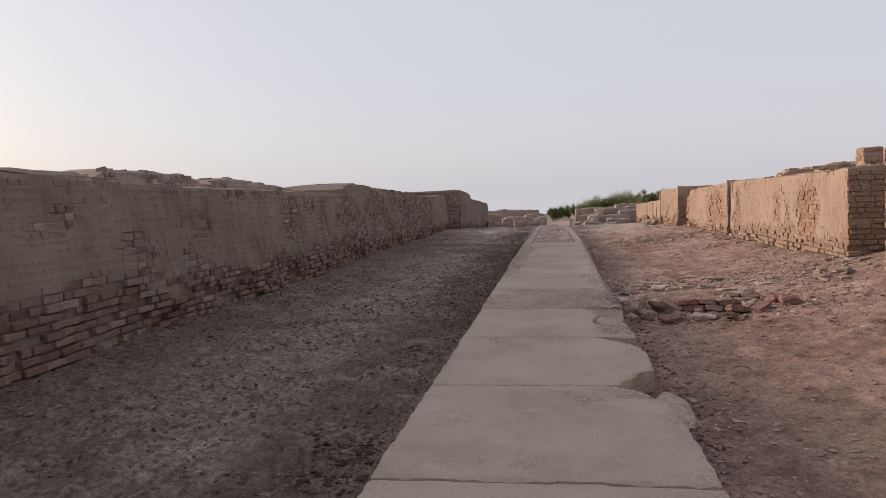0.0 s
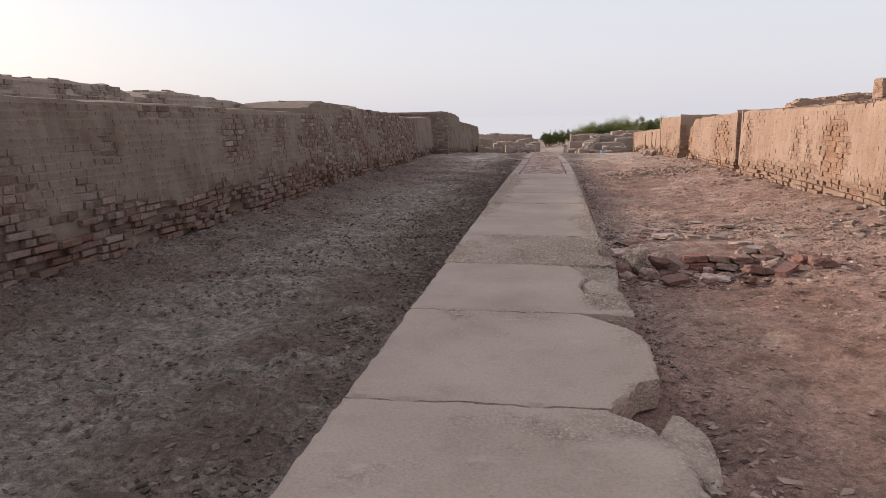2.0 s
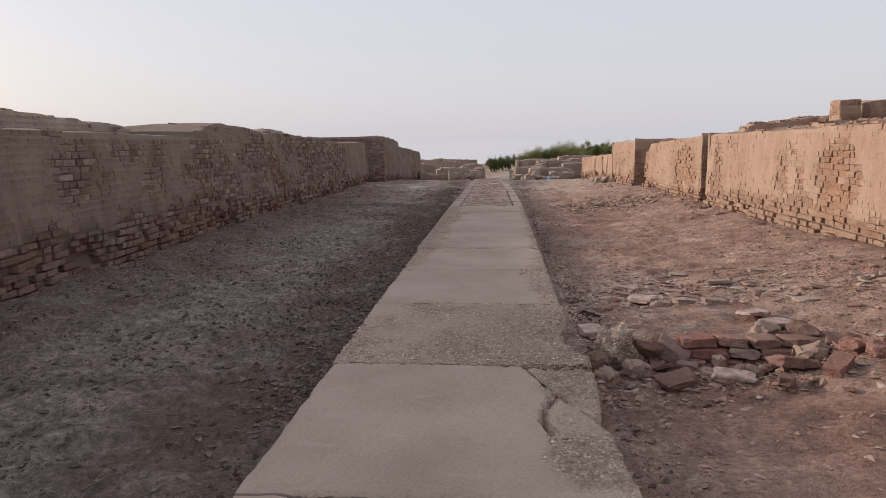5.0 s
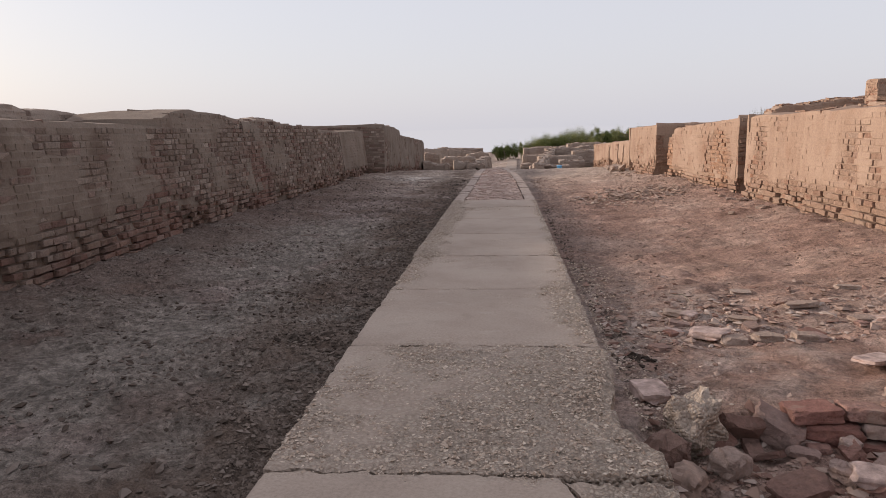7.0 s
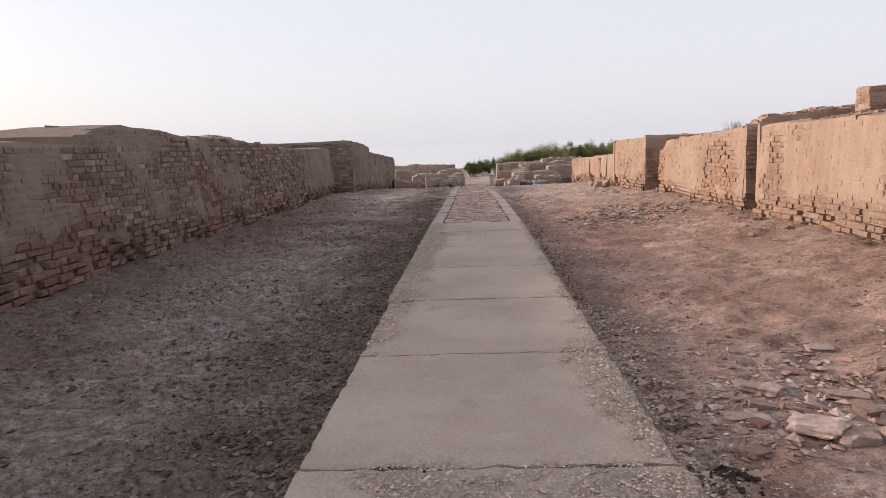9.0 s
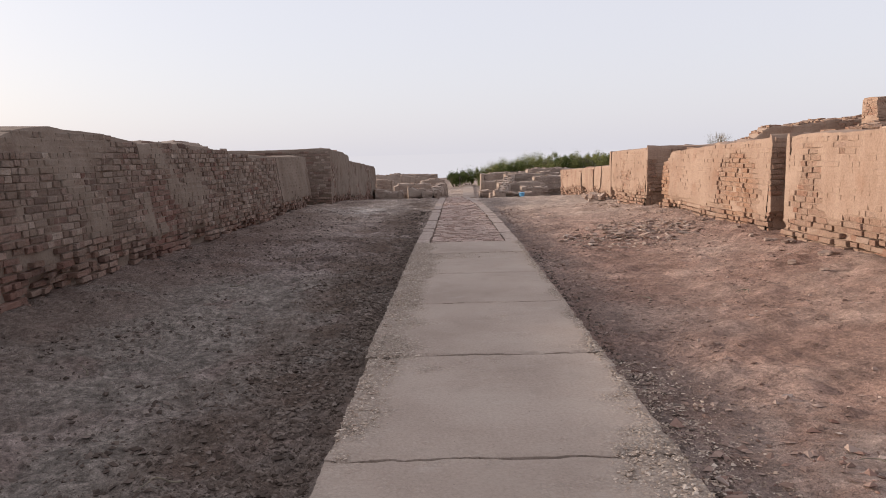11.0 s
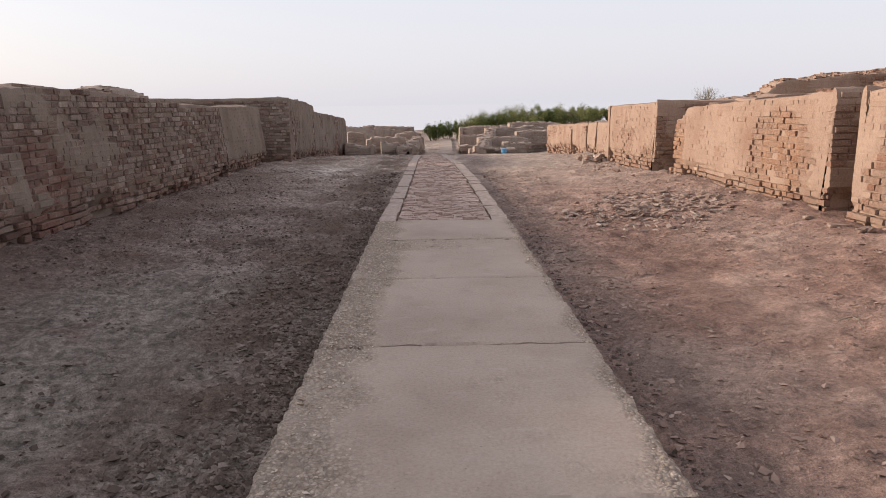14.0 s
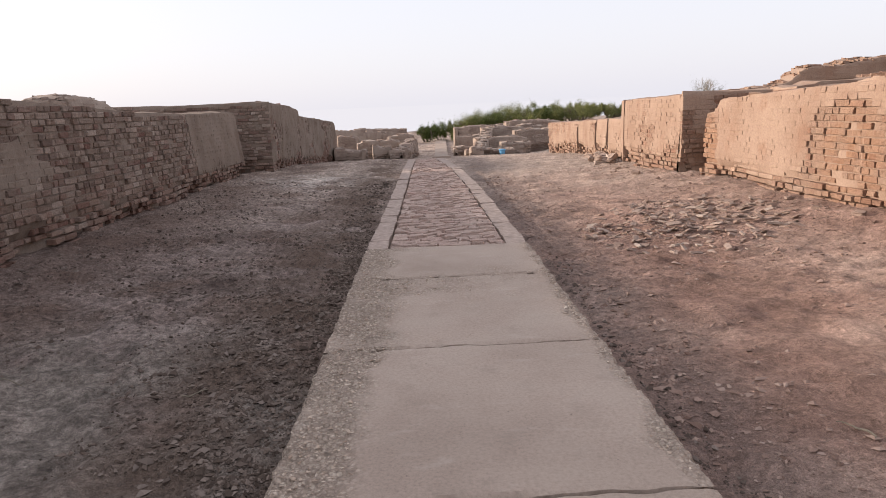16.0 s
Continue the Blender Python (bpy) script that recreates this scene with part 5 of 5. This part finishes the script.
def twig(x, y, length, turn, seed):
    """A dry curved twig lying on the earth."""
    r = random.Random(seed)
    pts, a = [], turn
    px, py = x, y
    for k in range(9):
        pts.append(Vector((px, py, float(ground_height(px, py)) + 0.012 + 0.02 * math.sin(k / 8 * math.pi))))
        a += r.uniform(-0.35, 0.45)
        px, py = px + math.cos(a) * length / 8, py + math.sin(a) * length / 8
    base = pts[0].copy()
    bm = bmesh.new()
    rings = []
    for k, p in enumerate(pts):
        d = (pts[min(k + 1, 8)] - pts[max(k - 1, 0)]).normalized()
        side = d.cross(Vector((0, 0, 1))).normalized()
        up = side.cross(d)
        w = 0.006 * (1 - 0.6 * k / 8)
        rings.append([bm.verts.new(p - base + w * (math.cos(t) * side + math.sin(t) * up)) for t in (0, 1.26, 2.51, 3.77, 5.03)])
    for a_, b_ in zip(rings, rings[1:]):
        for k in range(5):
            bm.faces.new((a_[k], a_[(k + 1) % 5], b_[(k + 1) % 5], b_[k]))
    bm.faces.new(rings[0][::-1])
    bm.faces.new(rings[-1])
    ob = tagged(new("twig", bm_mesh("twig", bm, TWIG, True)), "thin dry curved twig lying on bare earth", "twig", "twigs on the street")
    ob.location = base


for k in range(14):
    twig(rng.uniform(-3.9, -1.3), rng.uniform(2.5, 17.5), rng.uniform(0.14, 0.34), rng.uniform(0, 6.3), 500 + k)
for k in range(6):
    twig(rng.uniform(1.1, 3.3), rng.uniform(4.5, 17.5), rng.uniform(0.12, 0.28), rng.uniform(0, 6.3), 520 + k)

# ---- growth at the end of the street ----


def bush(x, y, height, width, leaf, seed, count=11000, dry=False):
    z = float(ground_height(x, y))
    e = new("bush")
    e.location = (x, y, z)
    tagged(e, "leafless dry shrub on the ruins" if dry else "dense green tamarisk bush at the end of the ruins", "bush", "" if dry else "bushes beyond the ruins")
    r = np.random.RandomState(seed)
    tips, verts, faces = [], [], []

    def limb(p, d, l, w, depth):
        q = p + d * l
        side = np.cross(d, (0.3, 0.9, 0.2))
        side /= np.linalg.norm(side)
        up = np.cross(d, side)
        base = len(verts)
        for c, rad in ((p, w), (q, w * 0.6)):
            for k in range(5):
                a = 2 * math.pi * k / 5
                verts.append(c + rad * (math.cos(a) * side + math.sin(a) * up))
        for k in range(5):
            faces.append((base + k, base + (k + 1) % 5, base + 5 + (k + 1) % 5, base + 5 + k))
        if depth == 0:
            tips.append(q)
            return
        for _ in range(3):
            nd = d + r.normal(0, 0.55, 3) * (1, 1, 0.6)
            limb(q, nd / np.linalg.norm(nd), l * r.uniform(0.6, 0.85), w * 0.6, depth - 1)
        if depth == 1:
            tips.append(q)

    for k in range(5):
        d = np.array([r.normal(0, 0.5) * width / height, r.normal(0, 0.4), 1.0])
        d /= np.linalg.norm(d)
        limb(np.array([r.normal(0, 0.12) * width, r.normal(0, 0.1), -0.1]), d, height * 0.33, 0.07 if dry else 0.045, 3 if dry else 2)
    v = np.array(verts)
    v[:, 0] *= width / max(0.1, np.ptp(v[:, 0])) * 0.85
    v[:, 2] *= height / max(0.1, v[:, 2].max()) * (1.0 if dry else 0.88)
    part("trunk", mesh_of("trunk", v, faces, TWIG if dry else BARK), e)
    centres = r.normal(0, 1, (34, 3)) * (width * 0.27, width * 0.2, height * 0.17) + (0, 0, height * 0.56)
    centres[:, 2] = np.clip(centres[:, 2], 0.15 * height, height * 0.95)
    which = r.randint(0, 34, count)
    spread = r.uniform(0.09, 0.2, 34)[which] * min(1.3, height / 2)
    c = centres[which] + r.normal(0, 1, (count, 3)) * spread[:, None] * (1, 1, 1.25)
    c[:, 2] = np.maximum(c[:, 2], 0.05)
    s = r.uniform(0.013, 0.031, count) * (0.8 if dry else 1.0)
    a1 = r.normal(0, 1, (count, 3)) + (0, 0, 0.8)
    a1 /= np.linalg.norm(a1, axis=1)[:, None]
    a2 = np.cross(a1, r.normal(0, 1, (count, 3)))
    a2 /= np.linalg.norm(a2, axis=1)[:, None]
    lv = np.stack([c - a1 * s[:, None] * 1.5, c + a2 * s[:, None] * 0.6, c + a1 * s[:, None] * 1.5, c - a2 * s[:, None] * 0.6], 1).reshape(-1, 3)
    lf = np.arange(4 * count).reshape(-1, 4)
    part("crown", mesh_of("crown", lv, lf, leaf), e)


# place, height of the top above the walk, width
GROWTH = [(-0.3, 60, 0.25, 1.2), (0.55, 61, 0.34, 1.3), (2.0, 60.5, 0.6, 1.5), (2.9, 60, 0.85, 1.8), (3.9, 59.5, 1.12, 2.0), (5.0, 60, 1.26, 2.2), (6.2, 59.5, 1.22, 2.3), (7.6, 60, 1.26, 2.4), (9.0, 59.5, 1.18, 2.3), (10.3, 60.5, 1.2, 2.2), (11.8, 60, 1.2, 2.4), (13.2, 60.5, 1.25, 2.4), (14.8, 60, 1.25, 2.6), (5.4, 62.5, 1.3, 2.6), (8.4, 63, 1.3, 3.0), (11.0, 63, 1.3, 3.0), (3.2, 62.5, 1.0, 2.2), (16.5, 61, 1.3, 2.8)]
for k, (x, y, top, w) in enumerate(GROWTH):
    bush(x, y, (top - float(ground_height(x, y))) * 0.95, w * 1.05, LEAF_B if k in (0, 1, 4, 7) else LEAF_A, 300 + k)
bush(24.2, 75, 2.95 - float(ground_height(24.2, 75)), 2.1, LEAF_DRY, 340, 5200, True)

# ---- blue bin by the low ruins ----


def blue_bin(x, y):
    z = float(ground_height(x, y))
    e = tagged(new("litter_bin"), "small blue plastic litter bin standing by low ruins", "bin")
    e.location = (x, y, z)

    def shell(rows, top=False):
        bm = bmesh.new()
        rings = []
        for zz, rad in rows:
            rings.append([bm.verts.new((rad * math.cos(2 * math.pi * k / 20), rad * math.sin(2 * math.pi * k / 20), zz)) for k in range(20)])
        for a, b in zip(rings, rings[1:]):
            for k in range(20):
                bm.faces.new((a[k], a[(k + 1) % 20], b[(k + 1) % 20], b[k]))
        bm.faces.new(rings[0][::-1])
        bm.faces.new(rings[-1])
        return bm

    part("body", bm_mesh("body", shell([(0, 0.1), (0.19, 0.125), (0.2, 0.138), (0.212, 0.138)]), BLUE, True), e)
    part("lid", bm_mesh("lid", shell([(0.212, 0.142), (0.228, 0.142), (0.245, 0.095), (0.25, 0.025)]), BLUE, True), e)


blue_bin(2.76, 41.9)
